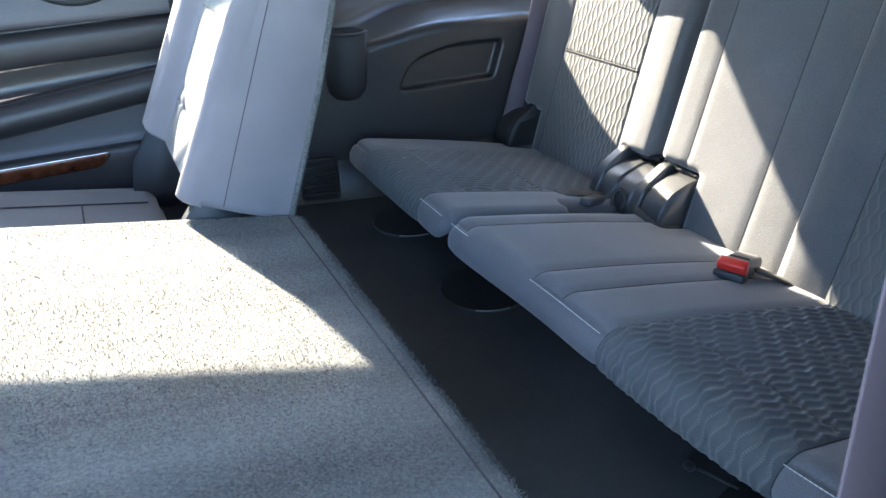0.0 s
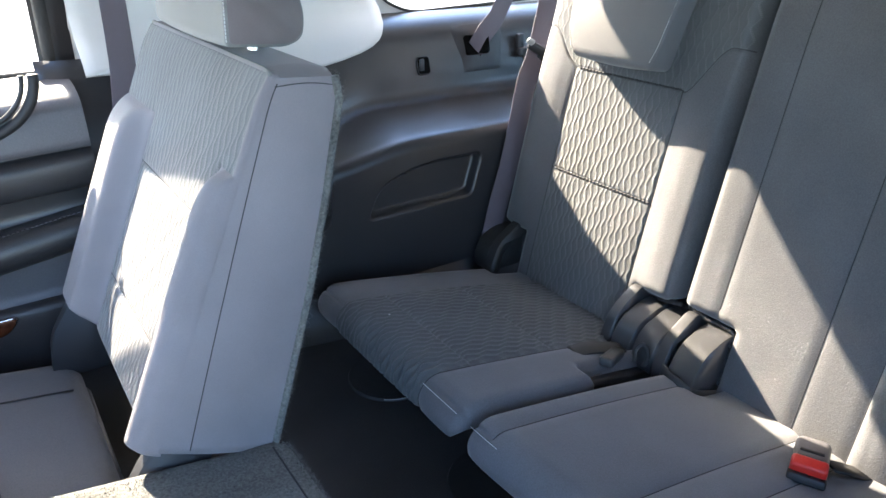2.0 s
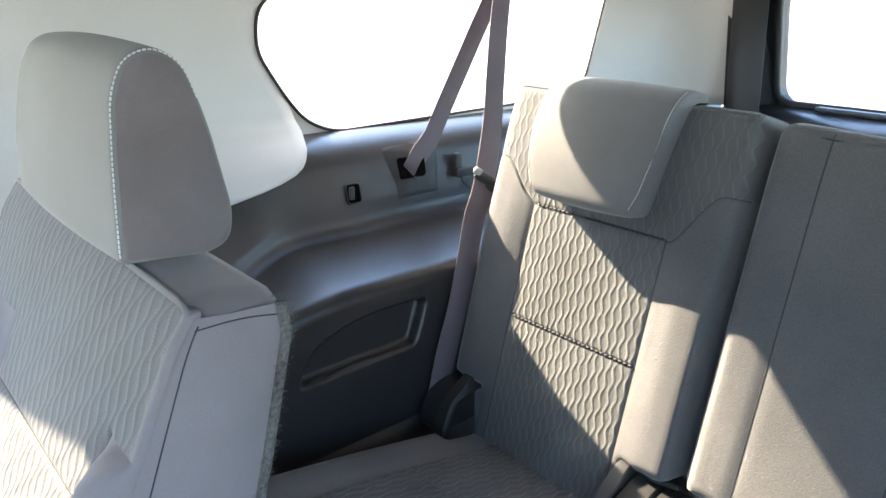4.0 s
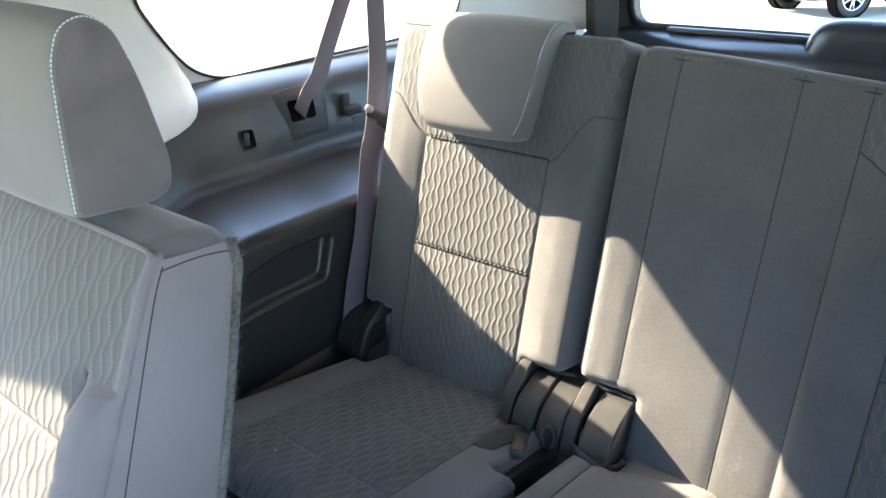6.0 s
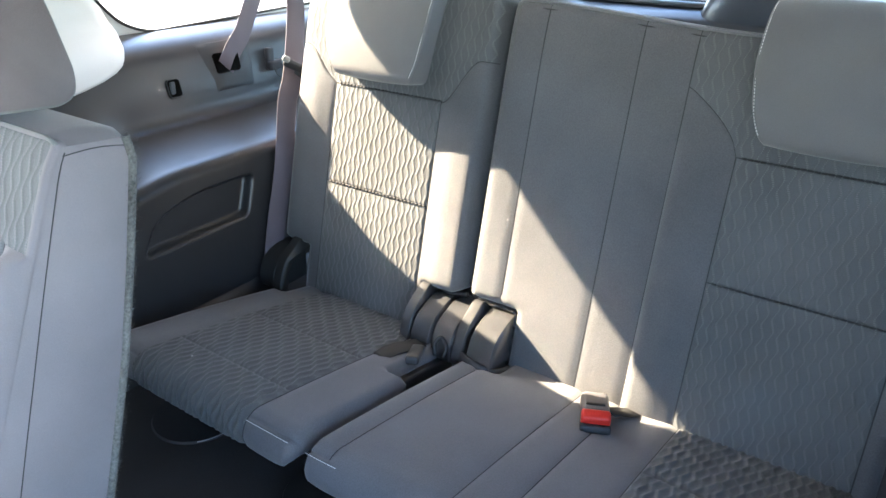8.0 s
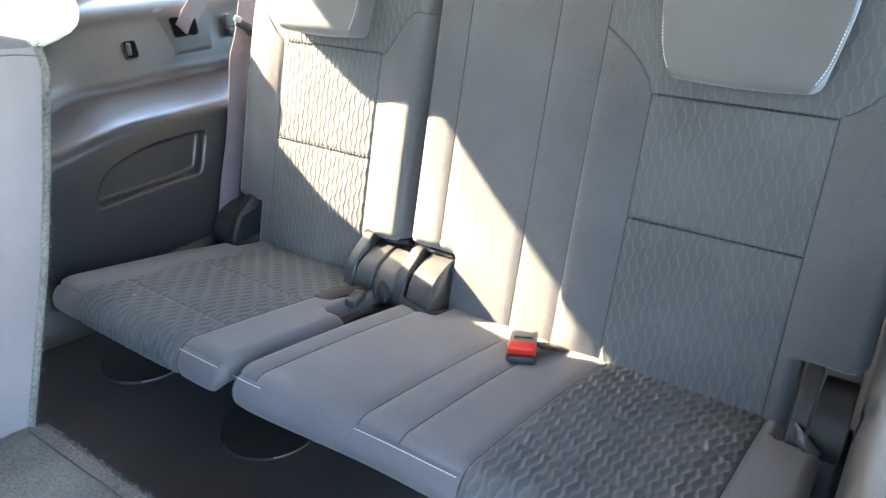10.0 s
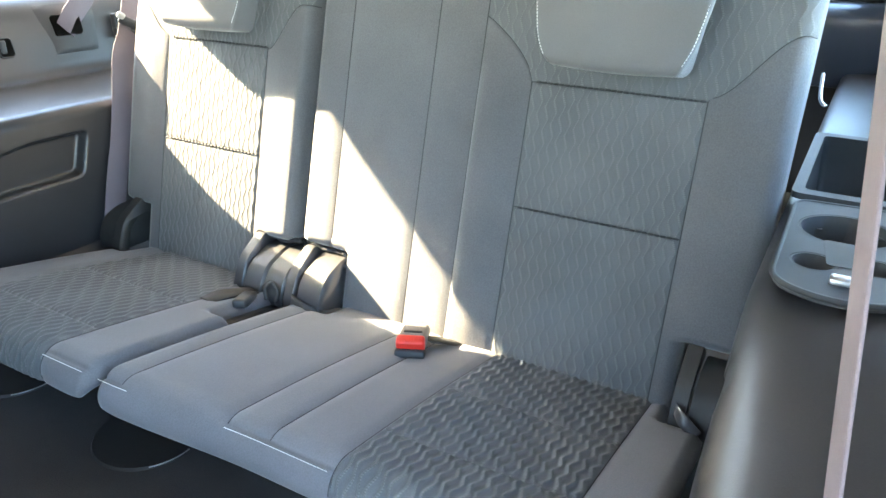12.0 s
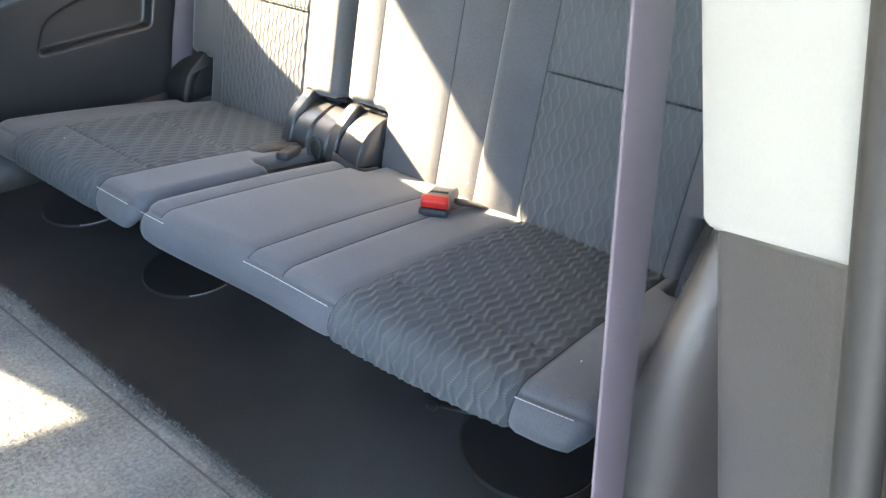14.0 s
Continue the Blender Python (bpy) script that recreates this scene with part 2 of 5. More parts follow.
def grid_bm(rows, cap=False):
    """A sheet through rows of points."""
    bm = bmesh.new()
    vs = [[bm.verts.new(p) for p in r] for r in rows]
    for i in range(len(vs) - 1):
        for j in range(len(vs[0]) - 1):
            bm.faces.new((vs[i][j], vs[i + 1][j], vs[i + 1][j + 1], vs[i][j + 1]))
    bmesh.ops.recalc_face_normals(bm, faces=bm.faces)
    return bm


def plate_bm(outer, holes, place, thick):
    """A flat plate with holes through it; place(a, b, depth) gives the point."""
    bm = bmesh.new()
    loops = []
    for loop in (outer, *holes):
        vs = [bm.verts.new((a, b, 0)) for a, b in loop]
        loops.append([bm.edges.new((vs[i], vs[(i + 1) % len(vs)])) for i in range(len(vs))])
    bmesh.ops.triangle_fill(bm, use_beauty=True, use_dissolve=False, edges=[e for l in loops for e in l])
    faces = bm.faces[:]
    r = bmesh.ops.extrude_face_region(bm, geom=faces)
    for v in [g for g in r["geom"] if isinstance(g, bmesh.types.BMVert)]:
        v.co.z = thick
    for v in bm.verts:
        v.co = place(*v.co)
    bmesh.ops.recalc_face_normals(bm, faces=bm.faces)
    return bm


def steps_between(a, b, step):
    n = max(1, int(math.ceil(abs(b - a) / step - 1e-6)))
    return [a + (b - a) * k / n for k in range(n)]


def wave(p, q, depth):
    """Height of the quilting at p across and q along the wavy lines."""
    low = math.floor(p / W_PITCH)
    d = min(abs(p - n * W_PITCH - W_AMP / 1.194 * math.asin(0.93 * math.sin(2 * math.pi * (q / W_LEN + n * W_SHIFT)))) for n in (low, low + 1))
    return depth * (math.exp(-(d / 0.0025) ** 2) - 0.35)


class Pad:
    """An upholstered sheet in (u, s): columns between the u breaks, rows between the s breaks (numbers or functions of u)."""

    def __init__(self, us, ss, place, absent=(), step=0.010, fine=0.0022, relief=0.0006, fine_cells=(), edge=0.022, thick=0.06,
                 seams=(), puff=0.004, shift=0.0, soft=0.010, groove=0.003, corners=(), corner_r=0.03, extra=None, waves=None, flow=1):
        self.us, self.ss, self.place, self.absent = us, ss, place, set(absent)
        self.edge, self.thick, self.extra, self.waves, self.puff = edge, thick, extra, waves, puff
        self.corners, self.corner_r, self.relief, self.shift = corners, corner_r, relief, shift
        self.soft, self.groove, self.flow = soft, groove, flow
        cols_fine = {i for i, j in fine_cells}
        rows_fine = {j for i, j in fine_cells}
        nu, ns = len(us) - 1, len(ss) - 1
        self.U, self.ui = [], []
        for i in range(nu):
            st = steps_between(us[i], us[i + 1], fine if i in cols_fine else step)
            self.ui.append(len(self.U))
            self.U += st
        self.ui.append(len(self.U))
        self.U.append(us[-1])
        self.rowk, self.ri = [], []
        for j in range(ns):
            a, b = self.s_at(j, us[0]), self.s_at(j + 1, us[0])
            mid = self.s_at(j, (us[0] + us[-1]) / 2), self.s_at(j + 1, (us[0] + us[-1]) / 2)
            n = max(2, int(max(abs(b - a), abs(mid[1] - mid[0])) / (fine if j in rows_fine else step)))
            self.ri.append(len(self.rowk))
            self.rowk += [(j, k / n) for k in range(n)]
        self.ri.append(len(self.rowk))
        self.rowk.append((ns - 1, 1.0))
        # outline and seams, as segments
        self.seg_out, self.seg_in = [], []
        seams = set(seams)
        on = lambda i, j: 0 <= i < nu and 0 <= j < ns and (i, j) not in self.absent
        for i in range(nu):
            for j in range(ns + 1):
                below, above = on(i, j - 1), on(i, j)
                if below != above:
                    self.seg_out.append(("h", i, j))
                elif below and above and ("h", i, j) in seams:
                    self.seg_in.append(("h", i, j))
        for i in range(nu + 1):
            for j in range(ns):
                l, r = on(i - 1, j), on(i, j)
                if l != r:
                    self.seg_out.append(("v", i, j))
                elif l and r and ("v", i, j) in seams:
                    self.seg_in.append(("v", i, j))
        self.on = on

    def s_at(self, j, u):
        s = self.ss[j]
        return s(u) if callable(s) else s

    def dist(self, u, s, segs):
        best = 1.0
        for kind, i, j in segs:
            if kind == "h":
                a, b = self.us[i], self.us[i + 1]
                uc = min(max(u, min(a, b)), max(a, b))
                d = math.hypot(u - uc, s - self.s_at(j, uc))
            else:
                a = self.us[i]
                lo, hi = self.s_at(j, a), self.s_at(j + 1, a)
                sc = min(max(s, min(lo, hi)), max(lo, hi))
                d = math.hypot(u - a, s - sc)
            best = min(best, d)
        return best

    def point(self, u, s, cell):
        d = self.dist(u, s, self.seg_out)
        h = 0.0
        r = self.edge
        if d < r:
            h -= r - math.sqrt(max(r * r - (r - d) ** 2, 0))
        ds = self.dist(u, s, self.seg_in)
        h += self.puff * (1 - math.exp(-ds / self.soft)) - self.groove * math.exp(-(ds / 0.0026) ** 2)
        if self.waves and cell in self.waves:
            fade = min(1, ds / 0.006) * min(1, d / 0.018)
            h += wave(u + self.shift, s * self.flow, self.relief) * fade
        if self.extra:
            h += self.extra(u, s)
        for cu, cs, du, dsn in self.corners:
            a, b = (u - cu) * du, (s - cs) * dsn  # distance inwards from the corner
            R = self.corner_r
            if a < R and b < R:
                x, y = (R - a) / R, (R - b) / R
                u = cu + du * (R - R * x * math.sqrt(1 - y * y / 2))
                s = cs + dsn * (R - R * y * math.sqrt(1 - x * x / 2))
        return u, s, h

    def mesh(self, cells):
        """The sheet of some cells as one mesh, with its sides where it meets the outline."""
        bm = bmesh.new()
        verts = {}
        cache = {}
        flat, plain = {}, set()
        for i, j in cells:
            if not self.on(i, j):
                continue
            for a in range(self.ui[i], self.ui[i + 1]):
                for k in range(self.ri[j], self.ri[j + 1]):
                    quad = []
                    for aa, kk in ((a, k), (a + 1, k), (a + 1, k + 1), (a, k + 1)):
                        if (aa, kk) not in verts:
                            jj, f = self.rowk[kk]
                            u = self.U[aa]
                            s = self.s_at(jj, u) * (1 - f) + self.s_at(jj + 1, u) * f
                            cache[(aa, kk)] = self.point(u, s, (i, j))
                            verts[(aa, kk)] = bm.verts.new(self.place(*cache[(aa, kk)]))
                            flat[verts[(aa, kk)]] = (u, s)
                        quad.append(verts[(aa, kk)])
                    bm.faces.new(quad)
        # sides along the outline
        for kind, i, j in self.seg_out:
            mine = [c for c in (((i, j - 1), (i, j)) if kind == "h" else ((i - 1, j), (i, j))) if c in cells and self.on(*c)]
            if not mine:
                continue
            keys = [(a, self.ri[j]) for a in range(self.ui[i], self.ui[i + 1] + 1)] if kind == "h" else [(self.ui[i], k) for k in range(self.ri[j], self.ri[j + 1] + 1)]
            last = None
            for key in keys:
                u, s, h = cache[key]
                if ("b", key) not in verts:
                    verts[("b", key)] = bm.verts.new(self.place(u, s, (h + min(h, 0) - self.thick) * 0.5))
                    verts[("c", key)] = bm.verts.new(self.place(u, s, min(h, 0) - self.thick))
                    plain |= {verts[("b", key)], verts[("c", key)]}
                if last is not None:
                    bm.faces.new((verts[last], verts[key], verts[("b", key)], verts[("b", last)]))
                    bm.faces.new((verts[("b", last)], verts[("b", key)], verts[("c", key)], verts[("c", last)]))
                last = key
        bmesh.ops.recalc_face_normals(bm, faces=bm.faces)
        layer = bm.loops.layers.uv.new("UVMap")
        for f in bm.faces:
            side = any(v in plain for v in f.verts)
            for l in f.loops:
                l[layer].uv = (0.0061, 0.0) if side else (flat[l.vert][0] + self.shift, flat[l.vert][1] * self.flow)
        return bm

    def seam_lines(self, parent, radius=0.0008, lift=0.0002, cross=True):
        """A thin dark thread in every inner seam, one for each unbroken run."""
        runs = {}
        for kind, i, j in self.seg_in:
            runs.setdefault((kind, j if kind == "h" else i), []).append(i if kind == "h" else j)
        for (kind, fixed), cells in runs.items():
            if kind == "h" and not cross:
                continue
            cells.sort()
            groups = [[cells[0]]]
            for c in cells[1:]:
                if c == groups[-1][-1] + 1:
                    groups[-1].append(c)
                else:
                    groups.append([c])
            for g in groups:
                pts = []
                for c in g:
                    for k in range(13):
                        if kind == "h":
                            u = self.us[c] + (self.us[c + 1] - self.us[c]) * k / 12
                            s = self.s_at(fixed, u)
                        else:
                            u = self.us[fixed]
                            s = self.s_at(c, u) + (self.s_at(c + 1, u) - self.s_at(c, u)) * k / 12
                        a, b, h = self.point(u, s, None)
                        p = Vector(self.place(a, b, h + lift))
                        if not pts or (p - pts[-1]).length > 0.0015:
                            pts.append(p)
                part("seam_thread", tube_bm(pts, radius, 6), SEAM, parent, "dark seam thread")


def stitch_bm(points, length=0.0055, gap=0.0025, radius=0.0009):
    """Dashes of thread along a line."""
    pts = [Vector(p) for p in points]
    out = bmesh.new()
    far = [0.0]
    for p, q in zip(pts, pts[1:]):
        far.append(far[-1] + (q - p).length)

    def along(d):
        return Vector([float(np.interp(d, far, [p[k] for p in pts])) for k in range(3)])
    for k in range(int(far[-1] / (length + gap))):
        dash(out, along(k * (length + gap)), along(k * (length + gap) + length), radius)
    return out


def dash(bm, a, b, r):
    d = (b - a).normalized()
    s = d.cross(Vector((0.31, 0.2, 0.93))).normalized()
    n = s.cross(d)
    ra = [bm.verts.new(a + s * r * x + n * r * y) for x, y in ((1, 0), (0, 1), (-1, 0), (0, -1))]
    rb = [bm.verts.new(b + s * r * x + n * r * y) for x, y in ((1, 0), (0, 1), (-1, 0), (0, -1))]
    for k in range(4):
        bm.faces.new((ra[k], ra[(k + 1) % 4], rb[(k + 1) % 4], rb[k]))
    bm.faces.new(ra[::-1])
    bm.faces.new(rb)


def inset_outline(outline, d):
    """A closed outline moved inwards by d along its own normals."""
    n = len(outline)
    area = sum(outline[i - 1][0] * outline[i][1] - outline[i][0] * outline[i - 1][1] for i in range(n))
    turn = 1 if area > 0 else -1
    out = []
    for i in range(n):
        t = (Vector(outline[(i + 1) % n]) - Vector(outline[i - 1])).normalized()
        out.append((outline[i][0] - t.y * d * turn, outline[i][1] + t.x * d * turn))
    return out


def pillow_bm(outline, y0, y1, r, place, puff=0.003, n=20):
    """A padded block: an outline (a, b) carried from y0 to y1 with edges of radius r and a slightly puffed middle."""
    way = 1 if y1 > y0 else -1
    rings = []
    for k in range(6):
        a = math.pi / 2 * k / 5
        rings.append((y0 + way * r * (1 - math.cos(a)), r * (1 - math.sin(a))))
    middle = [(y0 + way * r + (y1 - y0 - 2 * way * r) * k / n, 0.0) for k in range(1, n)]
    rings = rings + middle + [(y0 + y1 - y, d) for y, d in rings[::-1]]
    bm = bmesh.new()
    rows = []
    for y, d in rings:
        f = (2 * y - y0 - y1) / (y1 - y0)
        rows.append([bm.verts.new(place(a, b, y)) for a, b in inset_outline(outline, d - puff * (1 - f * f))])
    m = len(outline)
    for p, q in zip(rows, rows[1:]):
        for i in range(m):
            bm.faces.new((p[i], p[(i + 1) % m], q[(i + 1) % m], q[i]))
    bm.faces.new(rows[0])
    bm.faces.new(rows[-1][::-1])
    bmesh.ops.recalc_face_normals(bm, faces=bm.faces)
    return bm


# ---- outside ----
bm = bmesh.new()
bmesh.ops.create_grid(bm, x_segments=1, y_segments=1, size=400, matrix=Matrix.Translation((0, 0, -0.62)))
tagged(link("ground", bm, GROUND), "pale sunlit concrete parking lot", "ground", kind="structure")

# ---- car shell ----
FLOOR_Z = 0.275
bm = box_bm((3.4, 1.56, 0.04), (-0.35, -0.125, FLOOR_Z - 0.02), 0)
tagged(link("floor", bm, FLOORC), "black carpeted floor of the car", "floor", kind="structure")


def mirror(y, side):
    return y if side > 0 else -0.25 - y


# headliner: a shallow arch across the car
rows = []
for k in range(25):
    y = -0.125 + 0.86 * (k / 12 - 1)
    z = 1.44 - 0.14 * abs(k / 12 - 1) ** 3.2
    rows.append([(x, y, z) for x in (-2.1, -1.5, -0.6, 0.3, 1.0, 1.45)])
bm = grid_bm(rows)
bmesh.ops.solidify(bm, geom=bm.faces[:], thickness=-0.03)
tagged(link("ceiling", bm, HEADLINER), "light grey headliner of the car", "ceiling", kind="structure")

# side windows, as (x, z) outlines
QUARTER = rounded([(0.03, 0.82), (0.70, 0.838), (0.80, 0.87), (0.80, 1.25), (0.11, 1.255), (0.03, 1.188), (-0.057, 1.124), (-0.113, 1.090), (-0.152, 1.055), (-0.150, 0.985), (-0.112, 0.932), (-0.075, 0.885), (-0.035, 0.846)],
                  [0.04, 0.05, 0.04, 0.06, 0.03, 0.03, 0.03, 0.03, 0.025, 0.03, 0.03, 0.03, 0.03])
REARDOOR = rounded([(-1.62, 0.765), (-0.712, 0.765), (-0.712, 1.168), (-1.62, 1.205)], [0.03, 0.03, 0.03, 0.05])


def side_wall(side):
    def place(x, z, d):
        y = 0.84 - max(0.0, z - 0.82) * 0.22 + d
        return Vector((x, mirror(y, side), z))
    name = "wall_far" if side > 0 else "wall_near"
    outer = [(-0.66, 0.30), (1.40, 0.30), (1.40, 1.33), (-2.1, 1.33), (-2.1, 1.27), (-0.64, 1.27)] if side < 0 else [(-2.1, 0.30), (1.40, 0.30), (1.40, 1.33), (-2.1, 1.33)]
    holes = [QUARTER] if side < 0 else [QUARTER, REARDOOR]
    tagged(link(name, plate_bm(outer, holes, place, 0.02), LIGHTTRIM, smooth=False), "light grey upper side trim of the car", "wall", kind="structure")
    w = thing("window_1" if side > 0 else "window_2", "clear rear quarter window with a black rubber seal", "window", kind="structure")
    loop = [place(x, z, -0.004) for x, z in QUARTER]
    part("window_frame", tube_bm(loop, 0.0035, 8, up=(0, 1, 0), closed=True), RUBBER, w, "black rubber seal")
    pane = part("pane", plate_bm(QUARTER, [], lambda x, z, d: place(x, z, 0.008 + d), 0.004), GLASS, w, "clear glass", smooth=False)
    pane.visible_shadow = False
    if side > 0:
        w = thing("window_3", "rear door window with a black rubber seal", "window", kind="structure")
        loop = [place(x, z, -0.004) for x, z in REARDOOR]
        part("window_frame", tube_bm(loop, 0.012, 8, up=(0, 1, 0), closed=True), RUBBER, w, "black rubber seal")
        # unseen bar, added and placed for its shadow on the seat and carpet
        bar = [(-0.875, 0.765), (-0.855, 0.765), (-0.774, 1.166), (-0.794, 1.168)]
        part("shadow_bar", prism_bm(bar, -0.012, 0.012, place, 0.003), RUBBER, w, "unseen upright bar added to shade the seat")
        pane = part("pane", plate_bm(REARDOOR, [], lambda x, z, d: place(x, z, 0.008 + d), 0.004), GLASS, w, "clear glass", smooth=False)
        pane.visible_shadow = False


side_wall(1)
side_wall(-1)
# unseen walls, added to limit the daylight that enters from the front
tagged(link("wall_front", plate_bm([(-0.98, 0.26), (0.74, 0.26), (0.74, 1.34), (-0.98, 1.34)], [rounded([(-0.80, 0.86), (0.56, 0.86), (0.50, 1.24), (-0.74, 1.24)], 0.05)], lambda y, z, d: Vector((-2.1 + d, y, z)), -0.03), PLASTIC2, smooth=False), "unseen dark wall with a windscreen opening, added to block light", "wall", kind="structure")
tagged(link("wall_front_door", plate_bm([(-2.1, 0.26), (-1.56, 0.26), (-1.56, 1.33), (-2.1, 1.33)], [[(-2.06, 0.78), (-1.62, 0.78), (-1.62, 1.24), (-2.06, 1.24)]], lambda x, z, d: Vector((x, mirror(0.84 - max(0.0, z - 0.82) * 0.22 + d, -1), z)), 0.02), PLASTIC2, smooth=False), "unseen dark side wall with a window opening, added to block light", "wall", kind="structure")


def smoothstep(a, b, x):
    t = min(max((x - a) / (b - a), 0), 1)
    return t * t * (3 - 2 * t)


def inside(poly, x, z):
    """Distance to the outline, positive inside."""
    best, odd = 9.0, False
    n = len(poly)
    for i in range(n):
        (ax, az), (bx, bz) = poly[i], poly[(i + 1) % n]
        t = ((x - ax) * (bx - ax) + (z - az) * (bz - az)) / ((bx - ax) ** 2 + (bz - az) ** 2 + 1e-12)
        t = min(max(t, 0), 1)
        best = min(best, math.hypot(x - ax - t * (bx - ax), z - az - t * (bz - az)))
        if (az > z) != (bz > z) and x < (bx - ax) * (z - az) / (bz - az) + ax:
            odd = not odd
    return best if odd else -best


POCKET = rounded([(-0.276, 0.503), (-0.046, 0.508), (-0.022, 0.588), (-0.160, 0.588), (-0.250, 0.560)], [0.012, 0.012, 0.014, 0.06, 0.05])


def trim_profile(x, side=1):
    """The inner face of the lower side trim at x: points (y, z), from the floor up to the window sill."""
    front = smoothstep(-0.30, -0.62, x)
    edge = 0.640 - 0.035 * smoothstep(-0.15, -0.42, x)
    if side < 0:
        edge -= 0.13 * smoothstep(-0.22, -0.64, x)
    depth = 0.02 + 0.15 * smoothstep(-0.50, -0.12, x)
    y0 = 0.487 + 0.05 * front
    bend = 0.022 + (0.075 * smoothstep(-0.12, -0.32, x) if side < 0 else 0.0)
    pts = [(y0 - 0.012, FLOOR_Z - 0.01), (y0 - 0.006, 0.36)]
    for k in range(70):
        pts.append((y0, 0.36 + (edge - bend - 0.36) * (k + 1) / 70))
    for k in range(1, 6):
        a = math.pi / 2 * k / 5
        pts.append((y0 + bend * (1 - math.cos(a)), edge - bend + bend * math.sin(a)))
    ys = y0 + bend + depth
    for k in range(1, 7):
        pts.append((y0 + bend + depth * k / 6, edge + 0.012 * k / 6))
    for k in range(1, 6):
        a = math.pi / 2 * k / 5
        pts.append((ys + 0.03 * math.sin(a), edge + 0.012 + 0.03 * (1 - math.cos(a))))
    foot = ys + 0.03
    curve = smooth_line([(0, foot, edge + 0.042), (0, 0.35 * foot + 0.65 * 0.717, 0.715), (0, 0.12 * foot + 0.88 * 0.727, 0.752), (0, 0.737, 0.785), (0, 0.760, 0.808), (0, 0.800, 0.819), (0, 0.846, 0.822)], 5)
    pts += [(p.y, p.z) for p in curve[1:]]
    return pts


def trim_y(x, z):
    """How far out the upper face of the trim lies at x, z."""
    pts = trim_profile(x)
    for (ya, za), (yb, zb) in zip(pts[::-1], pts[-2::-1]):
        if zb <= z <= za:
            return yb + (ya - yb) * (z - zb) / max(za - zb, 1e-6)
    return pts[-1][0]


def side_trim(side):
    rows = []
    for i in range(241):
        x = -0.64 + 0.80 * i / 200 if i <= 200 else 0.16 + 1.2 * (i - 200) / 40
        row = []
        for y, z in trim_profile(x, side):
            if 0.47 < z < 0.61 and y < 0.56:
                y += 0.022 * smoothstep(-0.003, 0.005, inside(POCKET, x, z))
            row.append((x, mirror(y, side), z))
        rows.append(row)
    name = "trim_far" if side > 0 else "trim_near"
    return tagged(link(name, grid_bm(rows), PLASTIC), "black grained plastic lower side trim with a shelf", "trim", kind="structure")


CUPS = [(-0.004, -0.812, 0.047), (-0.112, -0.788, 0.020), (-0.100, -0.845, 0.020)]
BIN = [(0.122, -0.756), (0.430, -0.756), (0.430, -0.862), (0.122, -0.862)]
side_trim(1)
near_trim = side_trim(-1)
bm = bmesh.new()
bm.from_mesh(near_trim.data)
gone = []
for f in bm.faces:
    c = f.calc_center_median()
    if c.z > 0.60 and c.y > -0.90 and (any(math.hypot(c.x - x, c.y - y) < r + 0.004 for x, y, r in CUPS) or (0.112 < c.x < 0.440 and -0.868 < c.y < -0.750)):
        gone.append(f)
bmesh.ops.delete(bm, geom=gone, context="FACES")
bm.to_mesh(near_trim.data)
bm.free()

# light pillar trim between the far windows
PILLAR = [(0.745, -0.264), (0.757, -0.185), (0.770, -0.135), (0.785, -0.108), (0.808, -0.090), (0.835, -0.082), (0.885, -0.095), (0.932, -0.130), (0.985, -0.164), (1.055, -0.166), (1.090, -0.128), (1.124, -0.072), (1.188, 0.015), (1.300, 0.075)]
rows = []
for z in np.linspace(0.745, 1.30, 60):
    right = np.interp(z, [a for a, b in PILLAR], [b for a, b in PILLAR])
    row = []
    low_z = z
    for k in range(25):
        x = -0.675 + (right + 0.675) * k / 24
        z = low_z + 0.028 * smoothstep(-0.36, -0.58, x) * (1 - smoothstep(0.745, 0.95, low_z))
        y = float(np.interp(z, [0.735, 0.765, 0.79, 0.81, 0.83, 0.86, 0.90, 0.95, 1.00, 1.35], [0.706, 0.720, 0.733, 0.750, 0.772, 0.792, 0.801, 0.796, 0.786, 0.709]))
        y = min(y, trim_y(max(x, -0.62), min(z, 0.82)) - 0.006)
        row.append((x, y, z))
    rows.append(row)
bm = grid_bm(rows)
bmesh.ops.solidify(bm, geom=bm.faces[:], thickness=0.006)
tagged(link("trim_pillar", bm, LIGHTTRIM), "light grey pillar trim between the side windows", "trim", kind="structure")

rows = []
for z in np.linspace(0.28, 0.80, 14):
    y = 0.69 + 0.06 * smoothstep(0.66, 0.80, z)
    rows.append([(x, y + 0.02 * smoothstep(-0.70, -0.74, x), z) for x in np.linspace(-0.745, -0.60, 10)])
bm = grid_bm(rows)
bmesh.ops.solidify(bm, geom=bm.faces[:], thickness=0.006)
tagged(link("trim_lower_pillar", bm, PLASTIC), "black plastic lower pillar trim", "trim", kind="structure")

# rear hatch with its window
HATCH = rounded([(-0.80, 0.806), (0.550, 0.806), (0.537, 1.12), (-0.79, 1.12)], 0.055)
tagged(link("wall_rear", plate_bm([(-0.90, 0.28), (0.66, 0.28), (0.66, 1.3), (-0.90, 1.3)], [HATCH], lambda y, z, d: Vector((1.32 + d - max(0, z - 0.82) * 0.35, y, z)), 0.06), PLASTIC2, smooth=False), "dark inner trim of the tailgate", "wall", kind="structure")
w = thing("window_4", "tailgate window with a black seal", "window", kind="structure")
hp = lambda y, z, d: Vector((1.316 + d - max(0, z - 0.82) * 0.35, y, z))
part("window_frame", tube_bm([hp(y, z, 0) for y, z in HATCH], 0.012, 8, up=(1, 0, 0), closed=True), RUBBER, w, "black rubber seal")
